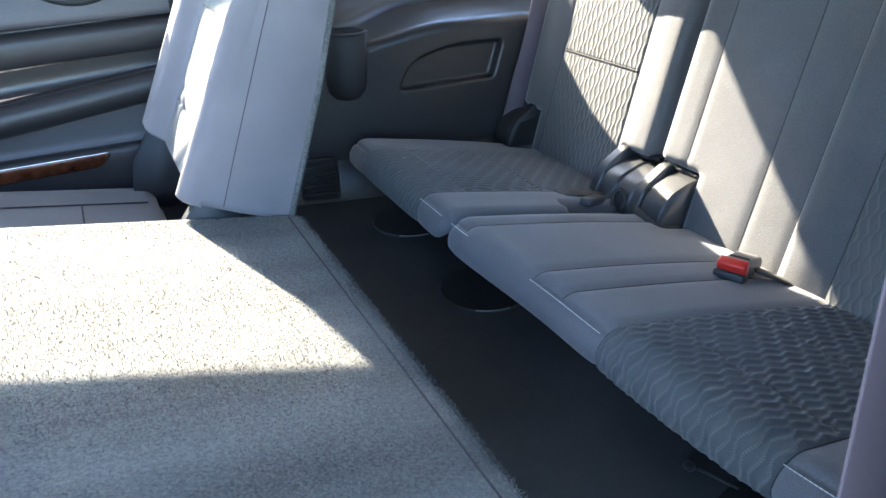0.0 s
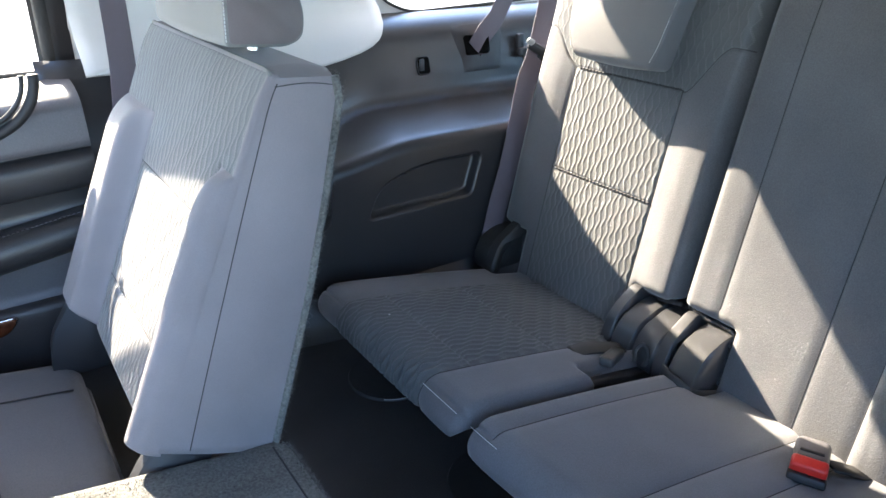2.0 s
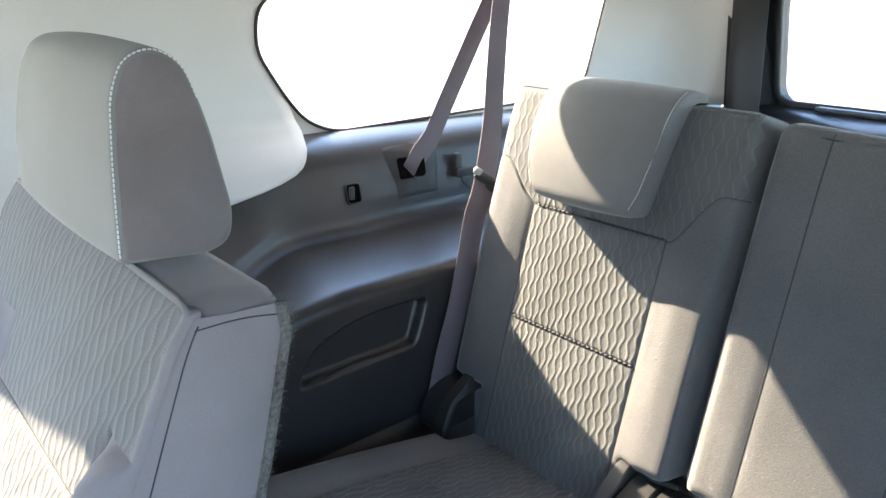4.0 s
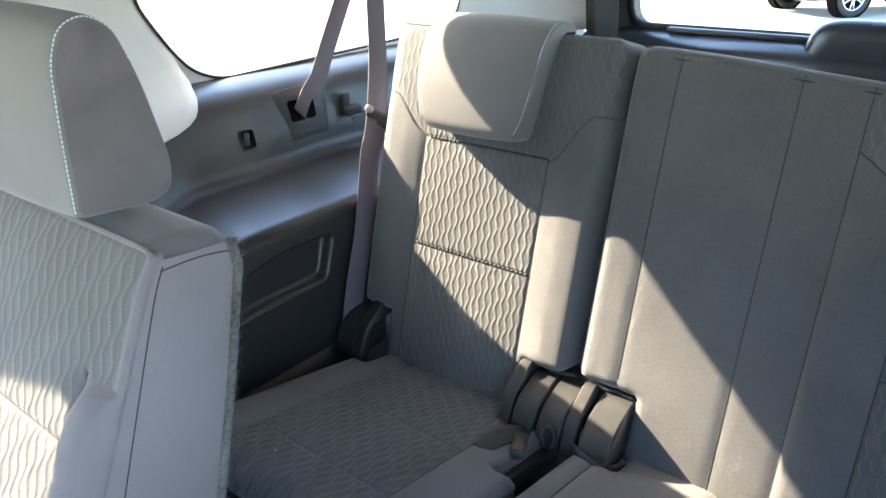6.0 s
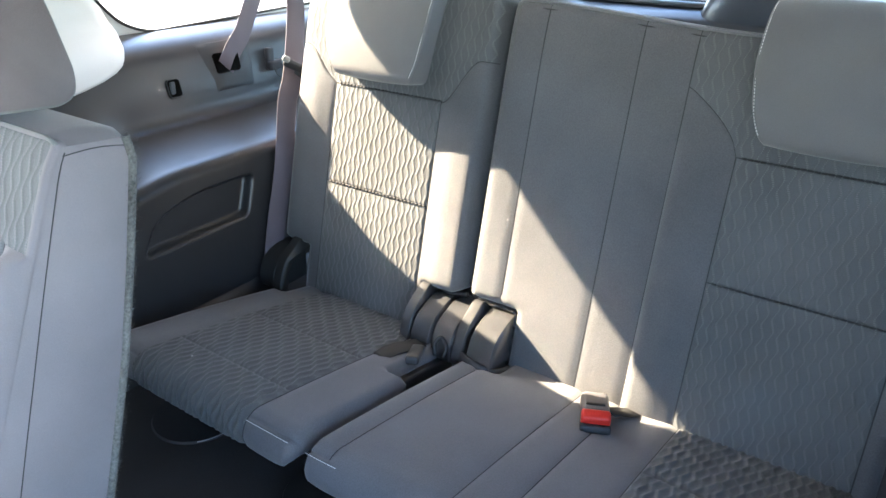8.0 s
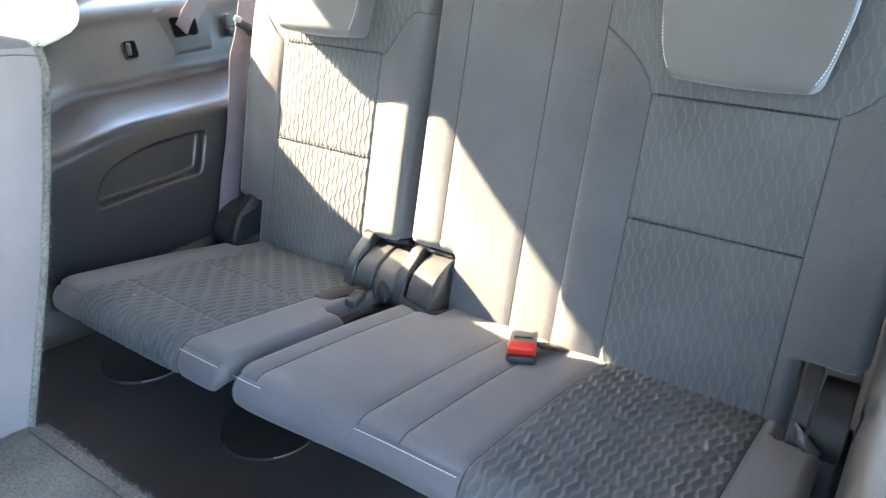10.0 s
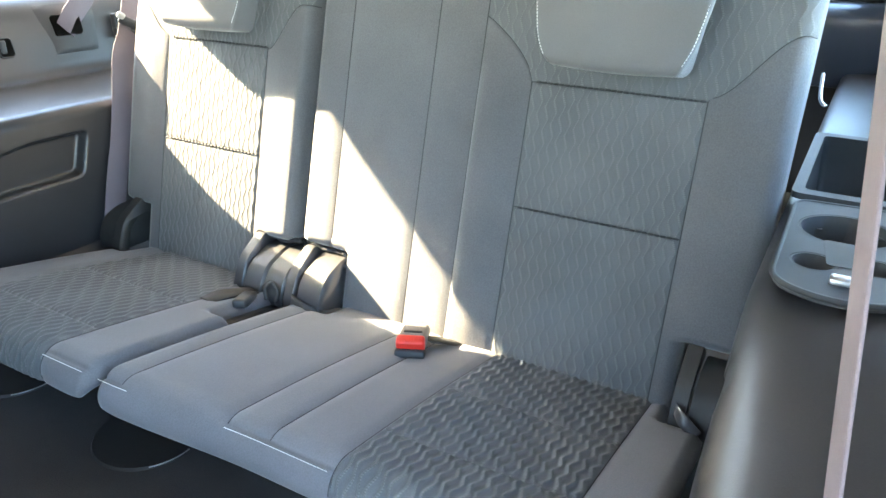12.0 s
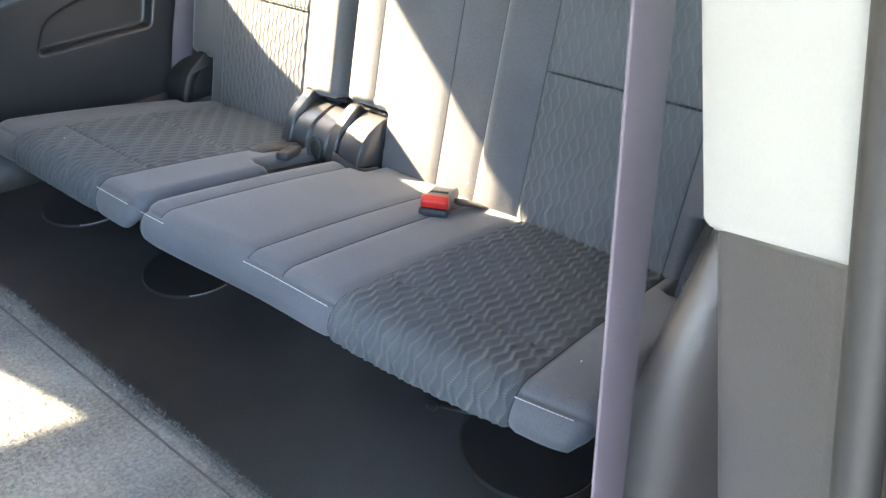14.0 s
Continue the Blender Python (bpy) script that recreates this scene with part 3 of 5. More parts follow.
pane = part("pane", plate_bm(HATCH, [], lambda y, z, d: hp(y, z, 0.04 + d), 0.004), GLASS, w, "clear glass", smooth=False)
pane.visible_shadow = False

# ---- third row seats ----
RB, RC = radians(13.8), radians(10.9)
VB, NB = Vector((math.sin(RB), 0, math.cos(RB))), Vector((-math.cos(RB), 0, math.sin(RB)))
VC, NC = Vector((-math.cos(RC), 0, math.sin(RC))), Vector((math.sin(RC), 0, math.cos(RC)))
BASE = Vector((0, 0, 0.36))


def on_back(y, v, h=0.0):
    top = max(0.0, v - 0.50)
    return BASE + Vector((0, y, 0)) + VB * v + NB * (h - 0.7 * top * top)


NOSE_S, NOSE_R, NOSE_TURN = 0.378, 0.033, 2.05


def on_cushion(y, s, h=0.0):
    """Over the flat top up to the nose, then round it and down; the front bows back towards the near end."""
    back = 0.030 * (max(0.0, -y - 0.40) / 0.30) ** 2 * smoothstep(0.25, 0.39, s) - 0.016 * smoothstep(-0.30, -0.04, y) * smoothstep(0.20, 0.38, s)
    if s <= NOSE_S:
        return BASE + Vector((0, y, 0)) + VC * (s - back) + NC * h
    a = min((s - NOSE_S) / NOSE_R, NOSE_TURN)
    down = max(0.0, (s - NOSE_S) - NOSE_TURN * NOSE_R)
    c = BASE + VC * (NOSE_S - back) - NC * NOSE_R + Vector((0, y, 0))
    dirn = NC * math.cos(a) + VC * math.sin(a)
    tang = -NC * math.sin(a) + VC * math.cos(a)
    return c + dirn * (NOSE_R + h) + tang * down


BACK_TOP = 0.605


def near_top(u):
    """The wide section's top edge falls away from the gap between the seats."""
    return BACK_TOP - 0.006 - 0.022 * smoothstep(0.0, -0.40, u)


seat_near = thing("third_row_seat", "wide grey cloth third-row bench section with wave-quilted insert and headrest", "car seat", "third-row seats")
us = [-0.733, -0.655, -0.626, -0.382, -0.298, -0.218, -0.088, -0.060, 0.009]


def yoke_near(u):
    if u < -0.626:
        return 0.415 + 0.085 * smoothstep(0, 0.10, -0.626 - u)
    if u > -0.382:
        return 0.408 + 0.087 * min(1.0, (u + 0.382) / 0.082) ** 0.6
    return 0.410


ss = [-0.03, 0.092, 0.229, yoke_near, near_top]
absent = [(0, 0), (6, 0), (7, 0)]
seams = [("v", 2, j) for j in range(3)] + [("v", 3, j) for j in range(3)] + [("v", 4, j) for j in range(4)] + [("v", 5, j) for j in range(4)] + [("v", 7, j) for j in range(4)]
seams += [("h", 2, 2)] + [("h", i, 3) for i in range(0, 4)]
wv = {(2, j): "up" for j in range(4)}
wv.update({(i, 3): "up" for i in (0, 1, 3)})
pad = Pad(us, ss, on_back, absent, fine_cells=[(2, 1), (2, 2), (2, 0), (2, 3)], seams=seams, waves=wv, thick=0.075, puff=0.0008, soft=0.020, groove=0.0016, shift=0.0061,
          corners=[(-0.733, near_top(-0.733), 1, -1), (0.009, near_top(0.009), -1, -1), (0.009, 0.092, -1, 1), (-0.733, 0.092, 1, 1)], corner_r=0.022, edge=0.018,
          extra=lambda u, s: 0.007 * smoothstep(0.0, 0.05, abs(u + 0.504) - 0.122) * (1 - smoothstep(0.38, 0.46, s)) * (u < -0.298))
pad.seam_lines(seat_near)
part("backrest_insert", pad.mesh([(2, 0), (2, 1), (2, 2)]), WAVE, seat_near, "wave-quilted grey cloth")
part("backrest_yoke", pad.mesh([(i, 3) for i in range(4)]), WAVE, seat_near, "wave-quilted grey cloth")
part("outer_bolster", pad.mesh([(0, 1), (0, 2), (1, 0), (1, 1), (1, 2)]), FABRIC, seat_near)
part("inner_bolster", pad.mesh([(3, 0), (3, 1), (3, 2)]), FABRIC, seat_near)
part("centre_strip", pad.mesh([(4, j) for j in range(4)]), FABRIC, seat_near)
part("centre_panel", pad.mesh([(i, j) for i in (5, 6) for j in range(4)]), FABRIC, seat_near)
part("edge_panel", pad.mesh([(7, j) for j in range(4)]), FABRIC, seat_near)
part("back_shell", prism_bm(rounded([(-0.728, 0.10), (0.002, 0.10), (0.002, 0.575), (-0.728, 0.560)], 0.02), -0.07, -0.085, lambda a, b, c: on_back(a, b, c)), CARPET, seat_near, "carpeted back", smooth=False)
line = [on_back(u, near_top(u) - 0.0055, -0.004) for u in np.linspace(-0.72, -0.006, 60)]
part("piping", tube_bm(line, 0.0025, 6), FABRIC2, seat_near)
part("seam_thread", tube_bm([on_back(u, near_top(u) - 0.0155, -0.0008) for u in np.linspace(-0.715, -0.008, 60)], 0.0011, 6), SEAM, seat_near, "dark seam thread")

seat_far = thing("third_row_seat", "narrow grey cloth third-row seat with wave-quilted insert, half in sunlight", "car seat", "third-row seats")
us = [0.022, 0.095, 0.117, 0.362, 0.395, 0.462]


def yoke_far(u):
    if u < 0.117:
        return 0.412 + 0.078 * smoothstep(0, 0.07, 0.117 - u)
    if u > 0.362:
        return 0.420 + 0.060 * smoothstep(0, 0.08, u - 0.362)
    return 0.415


ss = [-0.03, 0.085, 0.227, yoke_far, BACK_TOP]
seams = [("v", 2, j) for j in range(3)] + [("v", 3, j) for j in range(3)] + [("h", 2, 2)] + [("h", i, 3) for i in range(5)]
wv = {(2, j): "up" for j in range(4)}
wv.update({(i, 3): "up" for i in (0, 1, 3, 4)})
pad = Pad(us, ss, on_back, [(0, 0), (4, 0)], fine_cells=[(2, 0), (2, 1), (2, 2), (2, 3)], seams=seams, waves=wv, thick=0.075, puff=0.0008, soft=0.020, groove=0.0016, shift=0.0061,
          corners=[(0.022, BACK_TOP, 1, -1), (0.462, BACK_TOP, -1, -1), (0.022, 0.085, 1, 1), (0.462, 0.085, -1, 1)], corner_r=0.026, edge=0.018,
          extra=lambda u, s: 0.006 * smoothstep(0.0, 0.05, abs(u - 0.24) - 0.122) * (1 - smoothstep(0.30, 0.56, s)))
pad.seam_lines(seat_far)
part("backrest_insert", pad.mesh([(2, 0), (2, 1), (2, 2)]), WAVE, seat_far, "wave-quilted grey cloth")
part("backrest_yoke", pad.mesh([(i, 3) for i in range(5)]), WAVE, seat_far, "wave-quilted grey cloth")
part("outer_bolster", pad.mesh([(i, j) for i in (3, 4) for j in range(3)]), FABRIC, seat_far)
part("inner_bolster", pad.mesh([(i, j) for i in (0, 1) for j in range(3)]), FABRIC, seat_far)
part("back_shell", prism_bm(rounded([(0.028, 0.10), (0.457, 0.10), (0.457, 0.59), (0.028, 0.59)], 0.02), -0.07, -0.085, lambda a, b, c: on_back(a, b, c)), CARPET, seat_far, "carpeted back", smooth=False)
line = [on_back(u, 0.5995, -0.004) for u in np.linspace(0.036, 0.45, 40)]
part("piping", tube_bm(line, 0.0025, 6), FABRIC2, seat_far)
part("seam_thread", tube_bm([on_back(u, BACK_TOP - 0.0155, -0.0008) for u in np.linspace(0.038, 0.448, 40)], 0.0011, 6), SEAM, seat_far, "dark seam thread")


def third_headrest(seat, y0, y1):
    """A flip headrest that leans over the top of the backrest; y0 to y1 across."""
    c = (y0 + y1) / 2
    prof = rounded([(0.438, -0.012), (0.433, 0.050), (0.508, 0.055), (0.565, 0.047), (0.604, 0.028), (0.622, 0.002), (0.622, -0.045), (0.606, -0.055), (0.600, -0.014)],
                   [0.004, 0.018, 0.03, 0.03, 0.016, 0.016, 0.014, 0.008, 0.01])

    def place(v, h, y):
        wide = (0.86 + 0.14 * smoothstep(0.42, 0.55, v)) * (1 - 0.14 * max(0.0, 1 - (v - 0.434) / 0.045) ** 2)
        return on_back(c + (y - c) * wide, v, h + 0.7 * max(0, v - 0.5) ** 2)
    head = part("headrest", pillow_bm(prof, y0, y1, 0.006, place, 0.004), HEADCLOTH2, seat, "smooth grey cloth headrest with light stitching")
    for y in (y0, y1):
        way = 1 if c > y else -1
        pts = [place(p.x, p.y + 0.0005, y + way * 0.0035) for p in smooth_line([(0.446, 0.0500, 0), (0.458, 0.0520, 0), (0.506, 0.0525, 0), (0.565, 0.0445, 0), (0.600, 0.0275, 0), (0.616, 0.008, 0), (0.619, -0.02, 0)], 6)]
        part("stitching", stitch_bm(pts, 0.003, 0.0014, 0.0006), THREAD, head, "light grey thread")


third_headrest(seat_near, -0.388, -0.621)
third_headrest(seat_far, 0.357, 0.130)

# cushions
CUSH_END = 0.458
us = [-0.712, -0.658, -0.632, -0.392, -0.300, -0.237, -0.100, -0.070, -0.030]
ss = [-0.015, 0.05, 0.16, 0.31, 0.402, CUSH_END]
absent = [(0, 0), (7, 0), (6, 0)]
seams = [("v", i, j) for i in (2, 3) for j in range(5)] + [("v", i, j) for i in (4, 5, 7) for j in range(4)]
seams += [("h", i, 4) for i in (0, 1, 3, 4, 7)] + [("h", 2, 2), ("h", 2, 3)]
wv = {(2, j): "up" for j in range(5)}
pad = Pad(us, ss, on_cushion, absent, fine_cells=[(2, j) for j in range(5)], seams=seams, waves=wv, thick=0.020, relief=0.0034,
          corners=[(-0.030, CUSH_END, -1, -1), (-0.712, CUSH_END, 1, -1)], corner_r=0.042, edge=0.014, puff=0.0022, soft=0.014, groove=0.0026,
          extra=lambda u, s: 0.004 * math.sin(math.pi * min(max((s - 0.02) / 0.4, 0), 1)))
pad.seam_lines(seat_near, cross=False)
part("cushion_insert", pad.mesh([(2, j) for j in range(5)]), WAVE, seat_near, "wave-quilted grey cloth")
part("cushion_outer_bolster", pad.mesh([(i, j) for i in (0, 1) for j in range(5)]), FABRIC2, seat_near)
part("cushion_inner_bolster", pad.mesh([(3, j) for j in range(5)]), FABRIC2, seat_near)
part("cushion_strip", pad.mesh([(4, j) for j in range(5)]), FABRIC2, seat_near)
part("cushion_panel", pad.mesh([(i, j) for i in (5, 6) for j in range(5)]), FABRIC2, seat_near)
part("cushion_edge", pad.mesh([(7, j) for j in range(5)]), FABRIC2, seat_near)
for a, b in ((-0.240, -0.390), (-0.036, -0.092), (-0.634, -0.700)):
    part("stitching", stitch_bm([on_cushion(y, 0.408, 0.0052) for y in np.linspace(a, b, 20)], 0.004, 0.0008, 0.00055), THREAD, seat_near, "light grey thread")
part("cushion_pan", box_bm((0.350, 0.640, 0.030), on_cushion(-0.371, 0.185, -0.032), 0.005, rot=pose(0, 0, 0, 0, 10.9).to_3x3().to_4x4()), PLASTIC, seat_near)

us = [-0.014, 0.020, 0.082, 0.340, 0.390, 0.418]
ss = [-0.015, 0.06, 0.18, 0.325, 0.402, CUSH_END]
seams = [("v", i, j) for i in (2, 3) for j in range(5)] + [("h", i, 4) for i in (0, 1, 3, 4)] + [("h", 2, 2), ("h", 2, 3)]
wv = {(2, j): "up" for j in range(5)}
pad = Pad(us, ss, on_cushion, [(0, 0), (0, 1), (4, 0)], fine_cells=[(2, j) for j in range(5)], seams=seams, waves=wv, thick=0.020, relief=0.0034,
          corners=[(-0.014, CUSH_END, 1, -1), (0.418, CUSH_END, -1, -1)], corner_r=0.042, edge=0.014, puff=0.0022, soft=0.014, groove=0.0026,
          extra=lambda u, s: 0.004 * math.sin(math.pi * min(max((s - 0.02) / 0.4, 0), 1)))
pad.seam_lines(seat_far, cross=False)
part("cushion_insert", pad.mesh([(2, j) for j in range(5)]), WAVE, seat_far, "wave-quilted grey cloth")
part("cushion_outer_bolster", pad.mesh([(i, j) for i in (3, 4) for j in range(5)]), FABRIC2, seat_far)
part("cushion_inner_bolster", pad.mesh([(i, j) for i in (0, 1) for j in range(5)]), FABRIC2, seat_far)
part("stitching", stitch_bm([on_cushion(y, 0.408, 0.0052) for y in np.linspace(-0.004, 0.078, 16)], 0.004, 0.0008, 0.00055), THREAD, seat_far, "light grey thread")
part("cushion_pan", box_bm((0.350, 0.390, 0.030), on_cushion(0.202, 0.185, -0.032), 0.005, rot=pose(0, 0, 0, 0, 10.9).to_3x3().to_4x4()), PLASTIC, seat_far)

# dark thread over the cross seams
for seat, pts in ((seat_near, [on_back(y, 0.229, 0.0004) for y in np.linspace(-0.624, -0.384, 30)]), (seat_near, [on_back(y, 0.410, 0.0004) for y in np.linspace(-0.624, -0.384, 30)]),
                  (seat_far, [on_back(y, 0.227, 0.0004) for y in np.linspace(0.119, 0.360, 30)]), (seat_far, [on_back(y, 0.415, 0.0004) for y in np.linspace(0.119, 0.360, 30)])):
    part("seam_thread", stitch_bm(pts, 0.007, 0.0014, 0.0015), DARKTHREAD, seat, "dark seam thread")

# ---- second row ----
RS = radians(23.9)
VS, NS = Vector((math.sin(RS), 0, math.cos(RS))), Vector((-math.cos(RS), 0, math.sin(RS)))
S_BASE = Vector((-0.772, 0, 0.515))


def on_second(y, v, h=0.0):
    top = max(0.0, v - 0.36)
    return S_BASE + Vector((0, y, 0)) + VS * v + NS * (h - 3.0 * top * top)


seat2 = thing("second_row_seat", "upright grey cloth second-row seat with wave-quilted insert and headrest", "car seat", "second-row seats")
profile = rounded([(-0.748, 0.512), (-0.604, 0.868), (-0.541, 0.872), (-0.538, 0.852), (-0.560, 0.753), (-0.590, 0.640), (-0.649, 0.458), (-0.70, 0.478)],
                  [0.02, 0.006, 0.006, 0.006, 0, 0, 0.012, 0])
part("carpeted_back", prism_bm(profile, 0.040, 0.494, lambda a, b, c: Vector((a, c, b)), 0.004), CARPET, seat2, "grey carpeted rear face")
us = [0.0335, 0.041, 0.058, 0.070, 0.084, 0.352, 0.402, 0.450, 0.498]
ss = [-0.012, 0.070, 0.232, 0.297, 0.405]
seams = [("v", i, j) for i in (4, 5) for j in range(3)] + [("h", 4, 1), ("h", 4, 2)]
wv = {(4, j): "up" for j in range(3)}
wv.update({(i, 3): "up" for i in range(8)})


def bolsters(u, s):
    """The side rolls: full below, with a rounded upper end."""
    cap = math.sqrt(max(0.0, 1 - ((s - 0.245) / 0.050) ** 2)) if s > 0.245 else 1.0
    if u < 0.084:
        f = math.sqrt(max(0.0, 1 - ((0.058 - u) / 0.0245) ** 2)) if u < 0.058 else 0.5 + 0.5 * math.cos(math.pi * (u - 0.058) / 0.026)
        return 0.024 * f * cap
    if u > 0.352:
        f = 0.5 - 0.5 * math.cos(math.pi * min(1.0, (u - 0.352) / 0.055)) if u < 0.45 else math.sqrt(max(0.0, 1 - ((u - 0.45) / 0.048) ** 2))
        return 0.026 * f * cap
    return 0.0


pad = Pad(us, ss, on_second, (), fine_cells=[(i, j) for i in range(8) for j in range(4)], step=0.006, fine=0.0028, seams=seams, waves=wv, thick=0.004, edge=0.005, puff=0.002, soft=0.014, groove=0.002,
          shift=0.0067, corners=[(0.0335, 0.405, 1, -1), (0.498, 0.405, -1, -1)], corner_r=0.008, extra=bolsters)
pad.seam_lines(seat2)
part("backrest_insert", pad.mesh([(4, 0), (4, 1)]), WAVE, seat2, "wave-quilted grey cloth")
part("backrest_yoke", pad.mesh([(4, 2)] + [(i, 3) for i in range(1, 8)]), WAVE, seat2, "wave-quilted grey cloth")
part("gathered_edge", pad.mesh([(0, 3)]), SIDECLOTH, seat2, "gathered cloth edge")
part("outer_bolster", pad.mesh([(i, j) for i in (5, 6, 7) for j in range(3)]), SIDECLOTH, seat2)
part("inner_bolster", pad.mesh([(i, j) for i in range(4) for j in range(3)]), SIDECLOTH, seat2)
edge = [on_second(y, 0.4045 - 0.004 * smoothstep(0.055, 0.036, y), 0.0008) for y in np.linspace(0.036, 0.492, 40)]
part("piping", tube_bm(edge, 0.0024, 6), HEADCLOTH, seat2)
REAR = [(0.0, -0.649, 0.458), (0.44, -0.590, 0.640), (0.71, -0.560, 0.753), (0.94, -0.538, 0.850), (1.0, -0.541, 0.873)]


def on_side(f, t, d=0.0):
    """The seat's near side: f from its foot to its top, t from its front edge to the rear edge, d proud of it."""
    front = on_second(0, -0.008 + 0.408 * f, -0.0035)
    rear_x, rear_z = np.interp(f, [a for a, b, c in REAR], [b for a, b, c in REAR]), np.interp(f, [a for a, b, c in REAR], [c for a, b, c in REAR])
    swell = 0.006 * math.sin(math.pi * min(1, t * 1.02)) * min(1.0, 0.25 + (1 - f) * 8)
    return Vector((front.x + (rear_x - front.x) * t, 0.0325 - swell - d, front.z + (rear_z - front.z) * t))


rows = [[on_side(0, t) + Vector((0, 0.03, 0)) for t in np.linspace(0, 1, 19)]]
rows += [[on_side(f, t) for t in np.linspace(0, 1, 19)] for f in np.linspace(0, 1, 45)]
part("side_panel", grid_bm(rows), SIDECLOTH, seat2, "smooth mauve-grey cloth side panel")
rows = []
for k in range(9):
    f = k / 8
    x, z = -0.606 + 0.066 * f, 0.8835 - 0.006 * f + 0.004 * math.sin(math.pi * f)
    rows.append([(x, y, z - 0.010 * (smoothstep(0.050, 0.034, y) + smoothstep(0.48, 0.50, y))) for y in np.linspace(0.0335, 0.4995, 48)])
rows = [[(p[0], p[1], 0.868) for p in rows[0]]] + rows + [[(p[0], p[1], 0.862) for p in rows[-1]]]
part("top_panel", grid_bm(rows), SIDECLOTH, seat2, "smooth grey cloth top panel")
part("seam_thread", tube_bm([on_side(f, 0.24 - 0.18 * f, 0.0) for f in np.linspace(0.01, 0.985, 40)], 0.0006, 6), SEAM, seat2, "dark seam thread")
part("seam_thread", tube_bm([on_side(0.975 + 0.01 * math.sin(math.pi * t), t, 0.0) for t in np.linspace(0.05, 0.93, 20)], 0.0006, 6), SEAM, seat2, "dark seam thread")
rear = [on_side(f, 1.0) for f in np.linspace(0, 1, 50)]
part("carpet_edge", tube_bm(rear, 0.0045, 8, up=(0, 1, 0)), CARPET, seat2, "fuzzy grey carpet edge")
prof = rounded([(-0.624, 0.898), (-0.621, 0.960), (-0.615, 1.014), (-0.604, 1.038), (-0.583, 1.046), (-0.562, 1.034), (-0.549, 0.994), (-0.536, 0.922), (-0.540, 0.900), (-0.558, 0.893)],
               [0.008, 0.02, 0.012, 0.010, 0.012, 0.014, 0.02, 0.012, 0.010, 0.008])


def on_headrest(a, b, y):
    t = smoothstep(0.93, 1.05, b)
    return Vector((a, y - 0.035 * t * max(0.0, y - 0.24) / 0.13 + 0.006 * t * max(0.0, 0.24 - y) / 0.13, b))


head = part("headrest", pillow_bm(prof, 0.104, 0.380, 0.006, on_headrest, 0.004), HEADCLOTH, seat2, "smooth grey cloth headrest with light stitching")
cheek = inset_outline(prof, 0.0036)
part("side_cloth", prism_bm(cheek, 0.1056, 0.1030, on_headrest, 0.0010, 1), CHEEK, head, "taupe cloth side panel")
pts = [on_headrest(a, b, 0.1062) for a, b in inset_outline(prof, 0.0010)]
run = [p for p in pts if p.z > 0.902 and p.x < -0.552 and not (p.x > -0.60 and p.z < 0.95)]
part("stitching", stitch_bm(run, 0.0026, 0.0010, 0.0007), THREAD, head, "light grey thread")
for y in (0.16, 0.32):
    part("headrest_post", tube_bm([(-0.575, y, 0.84), (-0.580, y, 0.92)], 0.006, 10), CHROME, seat2)
part("cushion", prism_bm(rounded([(-0.80, 0.31), (-0.80, 0.372), (-1.22, 0.435), (-1.30, 0.40), (-1.28, 0.31)], [0.02, 0.03, 0.05, 0.05, 0.02]), 0.060, 0.51, lambda a, b, c: Vector((a, c, b)), 0.03), FABRIC2, seat2)
for y in (0.150, 0.420):
    part("seam_thread", tube_bm([(x, y, 0.374 - 0.15 * (x + 0.80)) for x in np.linspace(-1.18, -0.82, 12)], 0.0014, 6), SEAM, seat2, "dark seam thread")
part("seam_thread", tube_bm([(-0.93, y, 0.3935) for y in np.linspace(0.150, 0.420, 8)], 0.0014, 6), SEAM, seat2, "dark seam thread")
part("seat_frame", box_bm((0.45, 0.40, 0.07), (-1.02, 0.28, 0.31), 0.01), PLASTIC, seat2)
for y in (0.046, 0.500):
    prof = rounded([(-0.84, 0.36), (-0.83, 0.43), (-0.785, 0.50), (-0.745, 0.535), (-0.715, 0.50), (-0.73, 0.40), (-0.75, 0.36)], [0.01, 0.02, 0.03, 0.02, 0.02, 0.02, 0.01])
    part("recliner_cover", prism_bm(prof, y - 0.009, y + 0.009, lambda a, b, c: Vector((a, c, b)), 0.003, 2), PLASTIC2, seat2, "black recliner cover")

# folded seat: its carpeted back lies flat
seat2b = thing("second_row_seat", "folded second-row seat showing its grey carpeted back", "car seat", "second-row seats")
TOPZ = lambda x: 0.465 + 0.155 * (-0.635 - x)
prof = rounded([(-0.635, 0.400), (-0.632, TOPZ(-0.632)), (-1.36, TOPZ(-1.36)), (-1.40, 0.50), (-1.2, 0.44)], [0.01, 0.016, 0.03, 0.02, 0.02])
part("carpeted_back", prism_bm(prof, -0.70, 0.030, lambda a, b, c: Vector((a, c, b)), 0.012), CARPET, seat2b, "grey carpet with worn fuzzy edges")
part("seat_frame", box_bm((0.60, 0.60, 0.13), (-1.05, -0.34, 0.345), 0.01), PLASTIC, seat2b)

pts = [(-0.6545, y, TOPZ(-0.6545) + 0.0008) for y in np.linspace(-0.69, 0.02, 60)]
part("seam_thread", tube_bm(pts, 0.0011, 6), SEAM, seat2b, "dark seam thread")


